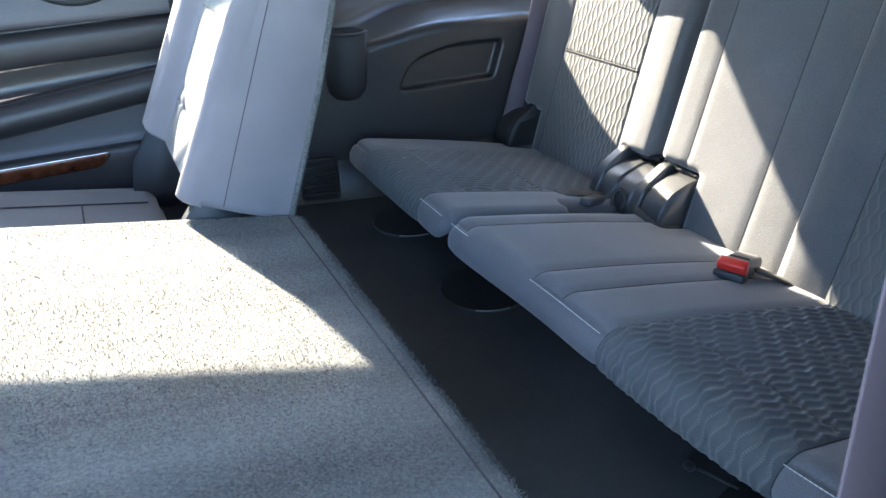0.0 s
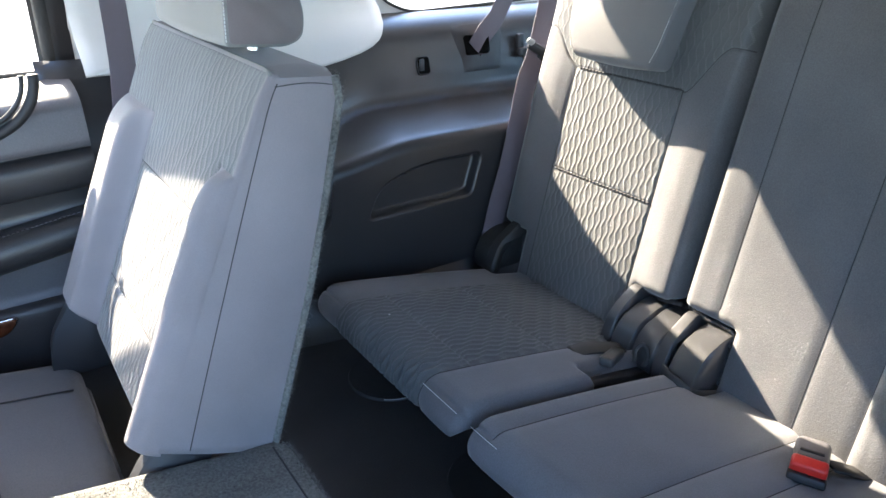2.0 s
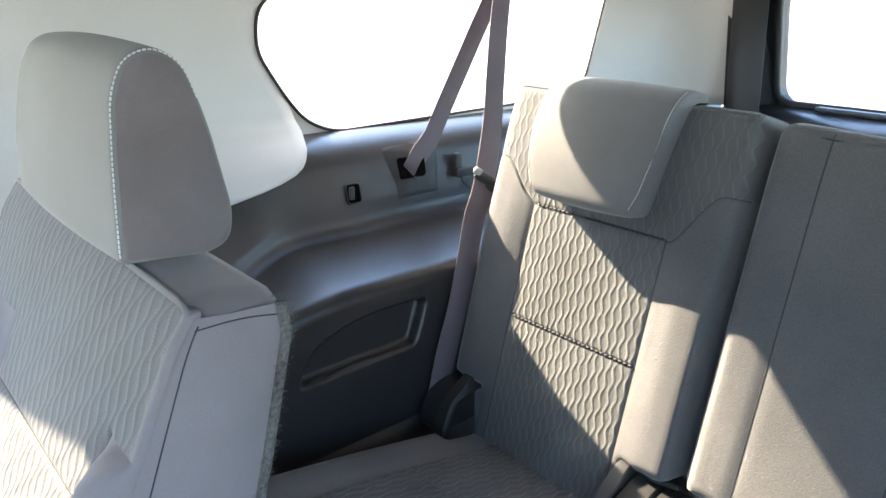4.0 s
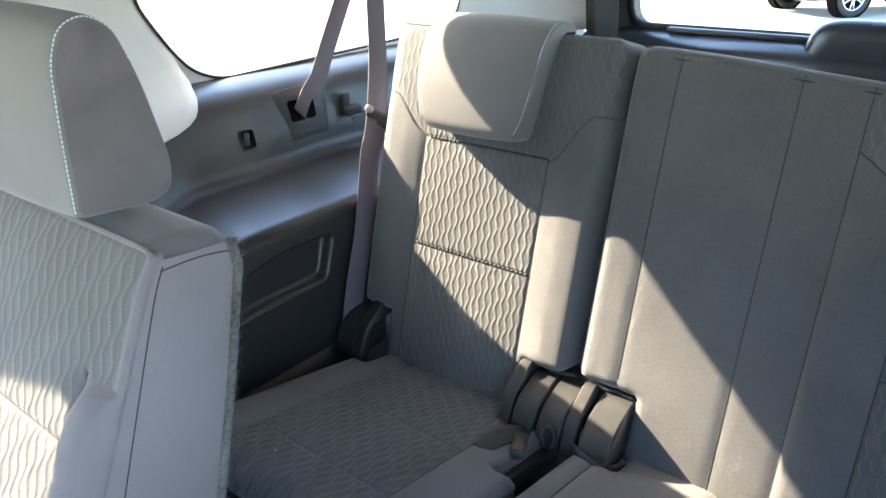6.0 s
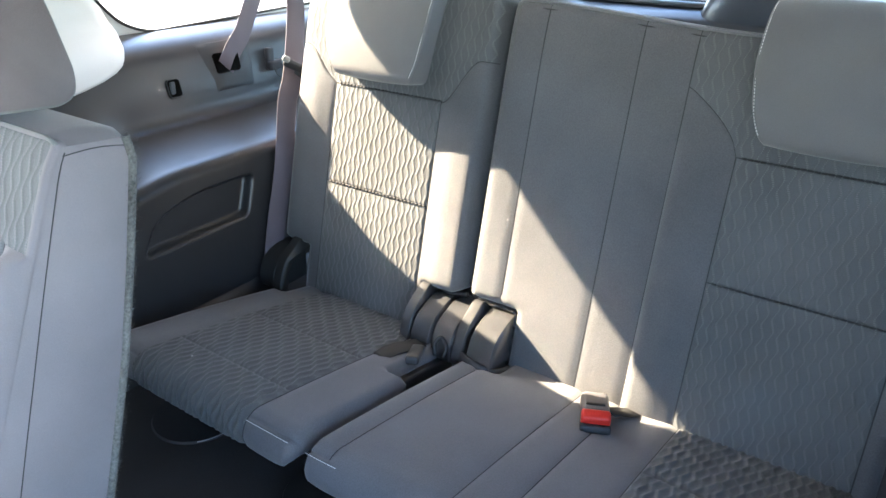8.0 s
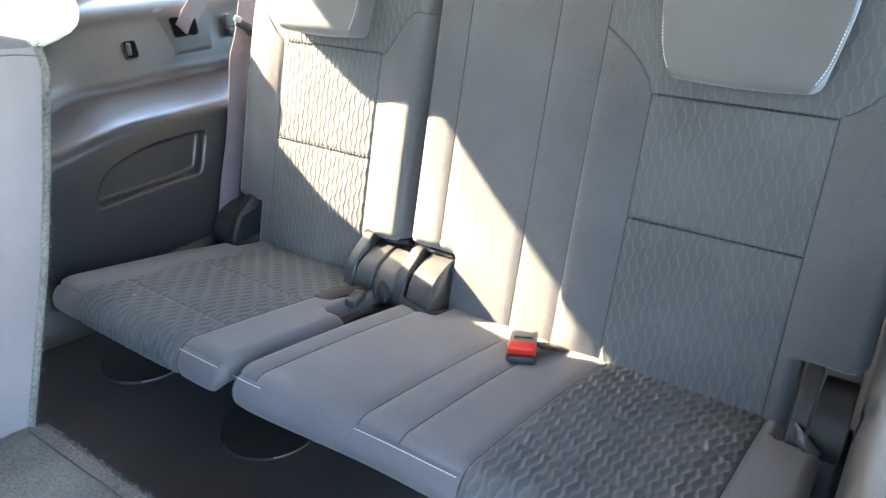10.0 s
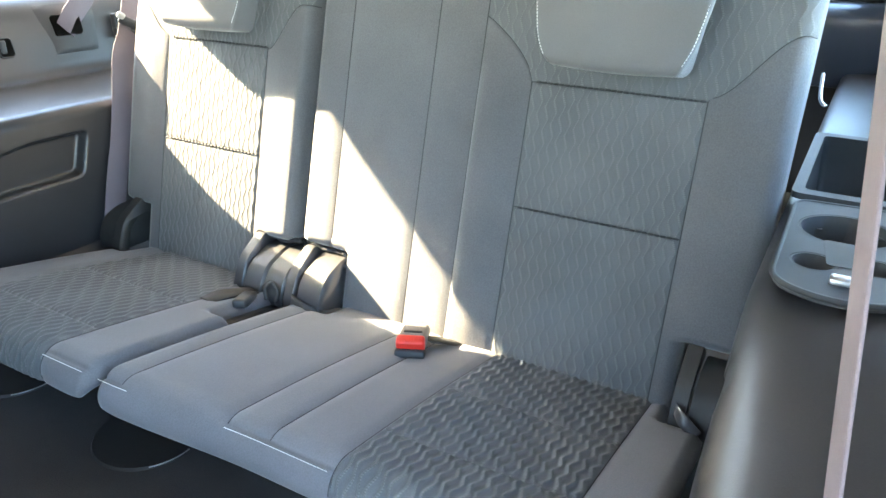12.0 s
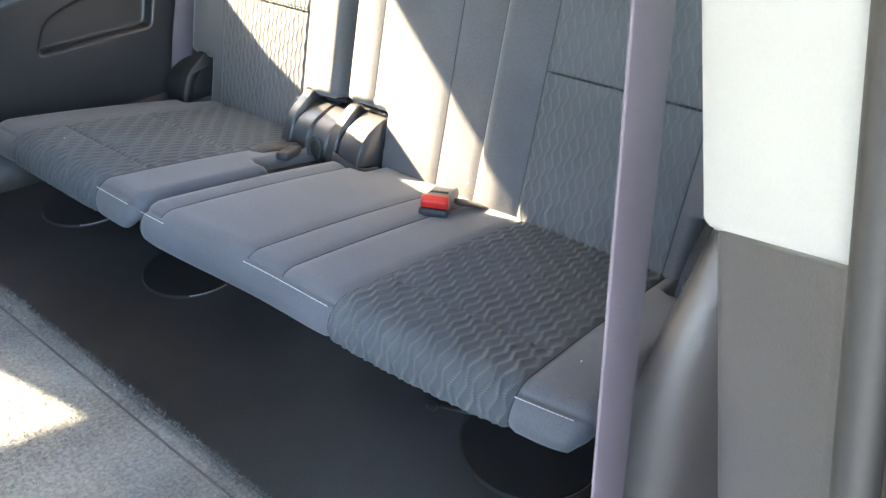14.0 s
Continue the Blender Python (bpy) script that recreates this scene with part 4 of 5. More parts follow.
def pile(name, parent, places, normals, length, width, label):
    """Carpet pile: many short leaning blades, one triangle each."""
    n = len(places)
    rng = np.random.default_rng(7)
    lean = rng.normal(0, 0.55, (n, 3))
    tip = normals + lean
    tip /= np.linalg.norm(tip, axis=1)[:, None]
    tip *= (length * rng.uniform(0.5, 1.25, n))[:, None]
    ang = rng.uniform(0, 2 * np.pi, n)
    side = np.stack([np.cos(ang), np.sin(ang), rng.normal(0, 0.2, n)], 1) * width / 2
    co = np.stack([places - side, places + side, places + tip], 1).reshape(-1, 3)
    me = bpy.data.meshes.new(name)
    me.vertices.add(3 * n)
    me.vertices.foreach_set("co", co.ravel())
    me.loops.add(3 * n)
    me.loops.foreach_set("vertex_index", np.arange(3 * n))
    me.polygons.add(n)
    me.polygons.foreach_set("loop_start", np.arange(0, 3 * n, 3))
    me.materials.append(CARPET)
    me.update()
    ob = new(name, me)
    ob.parent = parent
    return tagged(ob, label, kind="stuff")


rng = np.random.default_rng(3)
n = 150000
px = -0.634 - 0.50 * rng.uniform(0, 1, n)
py = rng.uniform(-0.70, 0.028, n)
keep = (np.abs(px + 0.6545) > 0.0022)
px, py = px[keep], py[keep]
pz = 0.465 + 0.155 * (-0.635 - px) - 0.001
drop = np.clip(0.010 - (-0.632 - px), 0, None)
places = np.stack([px, py, pz - drop ** 2 * 40], 1)
pile("carpet_pile", seat2b, places, np.tile(np.array([0.12, 0.0, 0.99]), (len(px), 1)), 0.0032, 0.0010, "short fuzzy grey carpet pile")
n = 9000
py = rng.uniform(-0.70, 0.030, n)
pz = rng.uniform(0.415, 0.464, n)
pile("carpet_pile", seat2b, np.stack([np.full(n, -0.633), py, pz], 1), np.tile(np.array([0.9, 0.0, 0.3]), (n, 1)), 0.0040, 0.0008, "short fuzzy grey carpet pile")
n = 7000
k = rng.integers(0, len(rear), n)
base = np.array([tuple(p) for p in rear])[k] + rng.normal(0, 0.003, (n, 3))
pile("carpet_pile", seat2, base, np.tile(np.array([0.7, -0.6, 0.2]), (n, 1)), 0.0036, 0.0006, "fuzzy grey carpet edge")

# ---- far rear door ----
door = thing("rear_door", "closed rear door with black leather, wood strip and armrest", "car door")


def door_band(pts, rise, x0=-1.75, x1=-0.70, n=24, cut=0.0):
    """A band of the door panel along x; pts: (y, z) at x = -0.86; rise: dz/dx; cut: how the rear end leans."""
    rows = []
    line = smooth_line([(0, y, z) for y, z in pts], 4)
    for i in range(n + 1):
        row = []
        for p in line:
            x = x0 + (x1 + cut * (p.z - 0.6) - x0) * i / n
            row.append((x, p.y, p.z + rise * (x + 0.86)))
        rows.append(row)
    return grid_bm(rows)


part("lower_panel", door_band([(0.66, 0.26), (0.628, 0.30), (0.622, 0.34), (0.620, 0.38), (0.622, 0.425), (0.640, 0.432)], 0.02), LEATHER, door)
part("map_pocket", door_band([(0.640, 0.430), (0.646, 0.445), (0.644, 0.48), (0.640, 0.520)], 0.03), LEATHER2, door, "grey padded door insert")
part("armrest", door_band([(0.642, 0.500), (0.612, 0.504), (0.592, 0.520), (0.588, 0.540), (0.596, 0.558), (0.612, 0.565), (0.640, 0.566)], 0.14), LEATHER, door, "black stitched leather armrest")
part("recess", door_band([(0.640, 0.560), (0.648, 0.575), (0.646, 0.607)], 0.08), PLASTIC, door)
part("middle_pad", door_band([(0.648, 0.606), (0.632, 0.610), (0.626, 0.630), (0.628, 0.658), (0.642, 0.668)], 0.05), LEATHER, door, "soft black leather pad")
part("groove", door_band([(0.644, 0.664), (0.652, 0.670), (0.650, 0.678)], 0.05), PLASTIC, door)
part("upper_pad", door_band([(0.648, 0.674), (0.634, 0.680), (0.640, 0.72), (0.652, 0.748), (0.70, 0.765), (0.80, 0.770)], 0.03), LEATHER2, door, "dark grey upper door pad")
for dz in (0.0, 0.006):
    pts = [(x, 0.6105 - dz * 0.9, 0.5655 - dz * 0.6 + 0.14 * (x + 0.86)) for x in np.linspace(-1.5, -0.72, 40)]
    part("stitching", stitch_bm(pts, 0.005, 0.002, 0.0008), LEATHER2, door)
w0 = rounded([(-1.62, 0.372), (-0.885, 0.398), (-0.862, 0.424), (-1.62, 0.404)], [0.004, 0.012, 0.012, 0.004])
part("wood_strip", prism_bm(w0, 0.626, 0.610, lambda a, b, c: Vector((a, c, b)), 0.003), WOOD, door, "dark glossy wood strip with a chrome edge")
part("chrome_edge", tube_bm([(a, 0.613, b) for a, b in w0], 0.0022, 6, up=(0, 1, 0), closed=True), CHROME, door, "bright chrome edge")
for r, w in ((0.102, 0.0085), (0.086, 0.004)):
    ring = [(-0.862 + r * math.cos(a), 0.638, 0.802 + r * 0.88 * math.sin(a)) for a in np.linspace(math.pi * 1.0, math.pi * 2.0, 34)]
    part("pull_handle", tube_bm(ring, w, 10), PLASTIC2, door, "curved black pull handle")

rows = []
for z in np.linspace(0.755, 1.24, 12):
    y = 0.826 - max(0.0, z - 0.82) * 0.22
    rows.append([(x, y + 0.010 * abs(k - 3) / 3, z) for k, x in enumerate(np.linspace(-0.730, -0.672, 7))])
part("window_surround", grid_bm(rows), PLASTIC, door, "black window surround")

# ---- near pillar, door seal and belt ----
pil = thing("door_pillar", "rear door pillar with white upper and scuffed grey lower trim", "pillar")


def leaning(a, b, c):
    return Vector((a, b + 0.22 * (c - 0.82), c))


def sloped(a, b, c):
    """As leaning, with the joint of the two trims falling inwards."""
    near = max(0.0, 1 - abs(c - 0.82) / 0.2)
    return leaning(a, b, c + near * 0.62 * (-0.632 - a))


face = rounded([(-0.633, -0.8405), (-0.684, -0.895), (-0.676, -0.94), (-0.56, -0.94), (-0.575, -0.85)], [0.012, 0.004, 0.01, 0.01, 0.02])
part("upper_trim", prism_bm(face, 0.818, 1.30, sloped, 0.003), PILLARTRIM, pil, "white plastic trim")
face = rounded([(-0.629, -0.8435), (-0.679, -0.896), (-0.67, -0.94), (-0.555, -0.94), (-0.57, -0.855)], [0.012, 0.004, 0.01, 0.01, 0.02])
part("lower_trim", prism_bm(face, 0.27, 0.819, sloped, 0.003), SCUFF, pil, "scuffed grey plastic trim")
part("door_seal", tube_bm([leaning(-0.690, -0.904, z) for z in np.linspace(0.2, 1.28, 12)], 0.0055, 10), RUBBER, pil, "black rubber door seal")
jamb = rounded([(-0.690, -0.911), (-0.716, -0.924), (-0.728, -0.985), (-0.66, -1.02), (-0.60, -0.95)], [0.006, 0.012, 0.012, 0.01, 0.005])
part("body_jamb", prism_bm(jamb, -0.2, 1.30, leaning, 0.002), BODYPAINT, pil, "metallic painted door jamb")
belt = thing("seat_belt", "mauve-grey seat belt hanging along the door pillar", "seat belt", "seat belts")
part("webbing", strap_bm(smooth_line([(-0.655, -0.866, 0.29), (-0.636, -0.841, 0.55), (-0.624, -0.825, 0.70), (-0.600, -0.792, 1.0), (-0.580, -0.763, 1.25)], 4), (1, 0.11, 0), 0.044), BELT, belt)
part("anchor", box_bm((0.05, 0.02, 0.03), (-0.655, -0.868, 0.288), 0.004), PLASTIC2, belt)

def on_upper(x, z, d):
    """On the far trim's upper face, d proud of it."""
    return Vector((x, trim_y(x, z) - d * 0.75, z + d * 0.66))


# ---- far third-row belts ----
belt = thing("seat_belt", "mauve-grey seat belt hanging beside the upright second-row seat", "seat belt", "seat belts")
part("webbing", strap_bm(smooth_line([(-0.66, 0.60, 0.45), (-0.635, 0.655, 0.70), (-0.618, 0.700, 0.80), (-0.604, 0.764, 0.985), (-0.600, 0.79, 1.0)], 5), (0.9, 0.35, 0)), BELT, belt)
part("guide", prism_bm(rounded([(-0.645, 0.972), (-0.555, 0.972), (-0.555, 1.000), (-0.645, 1.000)], 0.012), 0.776, 0.768, lambda a, b, c: Vector((a, c, b)), 0.002), LIGHTTRIM, belt, "light plastic belt guide")
part("slot", prism_bm(rounded([(-0.635, 0.980), (-0.565, 0.980), (-0.565, 0.990), (-0.635, 0.990)], 0.004), 0.7685, 0.7665, lambda a, b, c: Vector((a, c, b))), RUBBER, belt, "dark belt slot")
belt = thing("seat_belt", "mauve-grey seat belt running from the trim slot to the roof", "seat belt", "seat belts")
part("webbing", strap_bm([on_upper(0.122, 0.738, 0.0125), on_upper(0.150, 0.766, 0.0125), (0.190, 0.728, 0.805), (0.235, 0.742, 0.86), (0.332, 0.75, 1.011), (0.44, 0.74, 1.20)], (0.8, 0.05, -0.5)), BELT, belt)

slot = rounded([(0.098, 0.770), (0.166, 0.767), (0.163, 0.730), (0.100, 0.730)], 0.006)
rows = []
for k in range(15):
    z = 0.700 + 0.094 * k / 14
    left, right = 0.092 - 0.018 * smoothstep(0.71, 0.79, z), 0.196 + 0.014 * smoothstep(0.70, 0.79, z)
    lift = 0.004 + 0.003 * math.sin(math.pi * k / 14)
    rows.append([on_upper(left + (right - left) * i / 8, z, lift if 0 < i < 8 else 0.0) for i in range(9)])
rows = [[on_upper(0.074 + 0.135 * i / 8, 0.698, 0.0) for i in range(9)]] + rows + [[on_upper(0.074 + 0.135 * i / 8, 0.796, 0.0) for i in range(9)]]
sharpen(part("bezel", grid_bm(rows), PLASTIC2, belt, "black plastic slot bezel"))
# a raised black block whose colour gives the shade of the slot
part("slot", prism_bm(slot, 0.004, 0.0105, lambda x, z, d: on_upper(x, z, d)), RECESS, belt, "dark slot", smooth=False)
belt = thing("seat_belt", "mauve-grey seat belt hanging beside the seat with a metal tongue", "seat belt", "seat belts")
part("webbing", strap_bm(smooth_line([(-0.020, 0.466, 0.370), (0.002, 0.472, 0.437), (0.016, 0.472, 0.490), (0.039, 0.472, 0.562), (0.060, 0.474, 0.645), (0.078, 0.478, 0.717), (0.110, 0.492, 0.757), (0.186, 0.550, 0.848), (0.249, 0.608, 0.939), (0.324, 0.677, 1.029), (0.40, 0.738, 1.12), (0.44, 0.735, 1.19)], 5), (1, -0.25, -0.3), 0.042), BELT, belt)
m = pose(0.121, 0.492, 0.764, 20, 28, -40)
bm = join_bm(box_bm((0.060, 0.010, 0.018), (0, 0, 0.01), 0.004), box_bm((0.030, 0.008, 0.02), (0.012, 0, -0.005), 0.003))
bmesh.ops.transform(bm, matrix=m, verts=bm.verts)
part("tongue_housing", bm, PLASTIC2, belt, "black plastic tongue housing")
bm = plate_bm(rounded([(-0.002, -0.012), (0.024, -0.012), (0.022, -0.052), (0.002, -0.052)], 0.005), [rounded([(0.005, -0.030), (0.018, -0.030), (0.017, -0.043), (0.006, -0.043)], 0.003)], lambda a, b, c: Vector((a, c, b)), 0.0025)
bmesh.ops.transform(bm, matrix=m, verts=bm.verts)
part("tongue", bm, STEEL, belt, "bright metal tongue", smooth=False)
bm = box_bm((0.016, 0.012, 0.012), (-0.028, 0, 0.016), 0.004)
bmesh.ops.transform(bm, matrix=m, verts=bm.verts)
part("retainer", bm, PILLARTRIM, belt, "pale plastic retainer")

# hook recess, clip and cup pocket on the far trim
hook = thing("trim_hook", "small black recessed hook in the side trim", "hook")
hk = rounded([(-0.028, 0.740), (0.003, 0.740), (0.003, 0.704), (-0.028, 0.704)], 0.008)
part("rim", tube_bm([on_upper(x, z, 0.004) for x, z in hk], 0.0014, 6, up=(0, 1, 0), closed=True), PLASTIC2, hook)
# likewise a black block, coloured as the shade of a hollow
part("recess", prism_bm(hk, 0.000, 0.0045, on_upper), RECESS, hook, "dark recess", smooth=False)
part("prong", box_bm((0.012, 0.006, 0.026), on_upper(-0.019, 0.722, 0.007), 0.003), PLASTIC2, hook)
clip = thing("belt_clip", "black plastic belt clip with a thin cord", "clip")
part("body", box_bm((0.045, 0.022, 0.020), on_upper(0.262, 0.722, 0.012), 0.004), PLASTIC2, clip)
part("post", box_bm((0.018, 0.016, 0.050), on_upper(0.250, 0.738, 0.010), 0.004), PLASTIC2, clip)
part("cord", tube_bm(smooth_line([on_upper(0.25, 0.715, 0.02), on_upper(0.248, 0.69, 0.03), on_upper(0.275, 0.672, 0.035), on_upper(0.30, 0.69, 0.03), on_upper(0.285, 0.712, 0.02)], 6), 0.0016, 6), RUBBER, clip)
cup = thing("cup_pocket", "black plastic cup pocket on the side trim", "cup holder")
bm = bmesh.new()
rings = []
for r, z in ((0.006, 0.500), (0.026, 0.502), (0.038, 0.515), (0.044, 0.55), (0.047, 0.632), (0.045, 0.637), (0.042, 0.633), (0.038, 0.56), (0.0, 0.55)):
    rings.append([(-0.392 + r * math.cos(a), 0.497 + r * 0.95 * math.sin(a), z) for a in np.linspace(0, 2 * math.pi, 33)])
part("bowl", grid_bm(rings), PLASTIC2, cup)
part("lip", tube_bm([(-0.392 + 0.046 * math.cos(a), 0.497 + 0.0437 * math.sin(a), 0.636) for a in np.linspace(0, 2 * math.pi, 32, endpoint=False)], 0.0035, 6, closed=True), PLASTIC2, cup)
vent = thing("air_vent", "black slatted air vent low in the side trim", "vent")
part("frame", tube_bm([(x, 0.482, z) for x, z in rounded([(-0.512, 0.385), (-0.435, 0.378), (-0.431, 0.288), (-0.512, 0.298)], 0.008)], 0.004, 8, up=(0, 1, 0), closed=True), PLASTIC2, vent)
part("backing", prism_bm([(-0.51, 0.383), (-0.437, 0.376), (-0.433, 0.290), (-0.51, 0.30)], 0.486, 0.482, lambda a, b, c: Vector((a, c, b))), RUBBER, vent, smooth=False)
for k in range(4):
    part("slat", box_bm((0.074, 0.010, 0.006), (-0.471, 0.479, 0.308 + 0.019 * k), 0.002), PLASTIC2, vent)

# ---- near shelf: cup tray and bin ----
tray = thing("cup_tray", "dark blue-grey cup holder tray on the side trim", "cup holder")
TZ = 0.6485
outl = rounded([(-0.176, -0.755), (0.082, -0.752), (0.090, -0.875), (-0.171, -0.880), (-0.198, -0.815)], [0.035, 0.02, 0.02, 0.04, 0.03])
circ = lambda x, y, r, n=28: [(x + r * math.cos(2 * math.pi * k / n), y + r * math.sin(2 * math.pi * k / n)) for k in range(n)]
part("plate", plate_bm(outl, [circ(*c) for c in CUPS], lambda a, b, c: Vector((a, b, TZ + c)), 0.008), PLASTIC2, tray, smooth=False)
for x, y, r in CUPS:
    rows = [[(x + rr * math.cos(a), y + rr * math.sin(a), z) for a in np.linspace(0, 2 * math.pi, 29)] for rr, z in ((r + 0.003, TZ + 0.0085), (r - 0.002, TZ + 0.006), (r * 0.92, 0.60), (r * 0.86, 0.575), (0.0005, 0.572))]
    part("cup_well", grid_bm(rows), RUBBER, tray)
part("slot", prism_bm(rounded([(-0.115, -0.800), (-0.045, -0.792), (-0.045, -0.832), (-0.112, -0.834)], 0.006), TZ + 0.0075, TZ + 0.0086, lambda a, b, c: Vector((a, b, c))), RUBBER, tray, "dark slot between the wells", smooth=False)
part("latch", box_bm((0.016, 0.024, 0.010), (-0.152, -0.817, TZ + 0.009), 0.003), STEEL, tray, "small silver latch")
part("rim", tube_bm([(a, b, TZ + 0.006) for a, b in outl], 0.0035, 6, closed=True), PLASTIC2, tray)
bn = thing("storage_bin", "open dark storage bin in the side trim", "storage bin")
rim = rounded([(0.102, -0.742), (0.450, -0.742), (0.450, -0.876), (0.102, -0.876)], 0.015)
hole = rounded(BIN, 0.012)
part("frame", plate_bm(rim, [hole], lambda a, b, c: Vector((a, b, TZ + 0.002 + c)), 0.008), PLASTIC2, bn, smooth=False)
rows = []
for inset, z in ((0.0, TZ + 0.009), (0.002, 0.62), (0.008, 0.55)):
    rows.append([(0.2760 + (a - 0.2760) * (1 - inset * 6), -0.809 + (b + 0.809) * (1 - inset * 16), z) for a, b in hole + hole[:1]])
rows.append([(0.2760, -0.809, 0.548)] * len(rows[0]))
part("well", grid_bm(rows), RUBBER, bn)
latch = thing("seat_latch_wire", "thin chrome latch wire beside the seat back", "latch")
part("wire", tube_bm(smooth_line([on_back(-0.748, 0.46, -0.02), on_back(-0.752, 0.43, 0.0), on_back(-0.76, 0.42, 0.03)], 6), 0.0022, 8), CHROME, latch)

# ---- hinges of the third row ----
def hinge_cover(width, height=0.085, reach=0.062):
    """A rounded D-shaped cover, its axis along y."""
    prof = rounded([(0.045, 0.0), (0.045, height), (0.01, height * 1.04), (-reach * 0.7, height * 0.80), (-reach, height * 0.35), (-reach * 0.9, 0.0)], [0.003, 0.01, 0.02, 0.03, 0.03, 0.01], 6)
    return prism_bm(prof, -width / 2, width / 2, lambda a, b, c: Vector((a, c, b)), 0.005, 3)


def hinge_arm(width, length=0.10):
    prof = rounded([(0.05, 0.075), (0.02, 0.105), (-0.035, 0.070), (-0.055, 0.020), (-0.050, 0.0), (-0.035, 0.0), (-0.025, 0.045), (0.0, 0.07)], [0.004, 0.012, 0.02, 0.015, 0.004, 0.004, 0.01, 0.01])
    return prism_bm(prof, -width / 2, width / 2, lambda a, b, c: Vector((a, c, b)), 0.003, 2)


for y, w, kind, seat in ((0.092, 0.018, "arm", seat_far), (0.058, 0.036, "cover", seat_far), (0.012, 0.038, "cover", seat_far), (-0.022, 0.018, "arm", seat_near), (-0.066, 0.046, "cover", seat_near)):
    bm = hinge_cover(w, 0.082 if y > 0 else 0.088) if kind == "cover" else hinge_arm(w)
    bmesh.ops.transform(bm, matrix=pose(0.008 if kind == "cover" else 0.0, y, 0.348), verts=bm.verts)
    part("hinge_" + kind, bm, HINGE, seat, "charcoal plastic hinge cover")
for y, side, seat in ((0.440, 1, seat_far), (-0.697, -1, seat_near)):
    for dy, w, kind in ((-0.022, 0.020, "arm"), (0.012, 0.040, "cover")):
        bm = hinge_cover(w, 0.080, 0.050) if kind == "cover" else hinge_arm(w)
        bmesh.ops.transform(bm, matrix=pose(0.002, y + dy * side, 0.352), verts=bm.verts)
        part("hinge_" + kind, bm, RUBBER, seat, "black plastic hinge cover")

# dark box added behind the hinges to deepen the shade in their gaps
part("gap_shade_box", box_bm((0.03, 0.185, 0.10), (0.062, 0.003, 0.385), 0.004), RUBBER, seat_far, "dark box added for the shade between the hinges")
rng = np.random.default_rng(11)
for seat, corner in ((seat_near, [(-0.004, 0.094), (-0.045, 0.089), (-0.083, 0.086), (-0.091, 0.060), (-0.090, 0.0)]), (seat_far, [(0.014, 0.090), (0.050, 0.083), (0.088, 0.086), (0.098, 0.055), (0.097, 0.0)])):
    line = [p + Vector(rng.normal(0, 0.0012, 3)) for p in smooth_line([on_back(u, v, -0.012) for u, v in corner], 8)]
    part("torn_lining", tube_bm(line, 0.0042, 7), RUBBER, seat, "ragged dark lining at the hinge cut-out")

# ---- buckle, straps and loops ----
buckle = thing("seat_belt_buckle", "dark seat belt buckle with a red release button", "buckle")
m = Matrix.Translation((-0.080, -0.291, 0.392)) @ pose(0, 0, 0, 0, 14, 25) @ Matrix.Scale(1.18, 4)
def placed(bm, m):
    bmesh.ops.transform(bm, matrix=m, verts=bm.verts)
    return bm


part("body", placed(box_bm((0.064, 0.036, 0.021), (0.020, 0, 0), 0.007, 3), m), LEATHER2, buckle, "dark grey buckle body")
part("slot", placed(box_bm((0.006, 0.024, 0.004), (0.006, 0, 0.0102), 0.001, 1), m), RUBBER, buckle)
part("button", placed(box_bm((0.016, 0.036, 0.019), (-0.017, 0, 0.002), 0.004, 3, Matrix.Rotation(radians(-28), 4, "Y")), m), RED, buckle, "red release button")
part("lower_lip", placed(box_bm((0.020, 0.038, 0.011), (-0.019, 0, -0.0085), 0.003, 2), m), PLASTIC2, buckle)
part("stalk", strap_bm([(-0.055, -0.304, 0.386), (-0.035, -0.315, 0.378), (-0.005, -0.325, 0.362)], (0.2, 0.9, 0), 0.026, 0.004), RUBBER, buckle)
stub = thing("belt_stub", "grey plastic belt stub tucked between the cushions", "buckle")
part("body", placed(box_bm((0.062, 0.024, 0.016), (0, 0, 0), 0.005, 3), Matrix.Translation((-0.098, 0.030, 0.382)) @ pose(0, 0, 0, 0, 12, 25)), HINGE, stub)
part("loop", tube_bm(smooth_line([(-0.07, 0.008, 0.375), (-0.066, 0.012, 0.395), (-0.058, 0.004, 0.405), (-0.054, -0.004, 0.385), (-0.06, -0.002, 0.368)], 6), 0.0035, 8, closed=False), RUBBER, stub)
loop = thing("strap_loop", "black folded strap loop at the cushion edge", "strap")
part("webbing", strap_bm(smooth_line([(-0.02, -0.012, 0.362), (-0.05, -0.030, 0.376), (-0.058, -0.062, 0.372), (-0.048, -0.092, 0.362), (-0.015, -0.105, 0.356)], 6), (0.3, 0.0, 1), 0.020, 0.003), RUBBER, loop)
loop = thing("strap_loop", "black strap end on the narrow cushion", "strap")
part("webbing", strap_bm(smooth_line([(-0.150, 0.064, 0.392), (-0.12, 0.060, 0.392), (-0.085, 0.052, 0.384), (-0.05, 0.05, 0.372)], 5), (0.2, 1, 0.1), 0.030, 0.004), RUBBER, loop)
loop = thing("strap_loop", "grey fabric pull loop at the outer cushion corner", "strap")
part("webbing", strap_bm(smooth_line([(-0.020, -0.668, 0.372), (-0.045, -0.672, 0.392), (-0.060, -0.685, 0.388), (-0.062, -0.705, 0.372)], 6), (0.5, 0.0, 1), 0.016, 0.002), HINGE, loop)

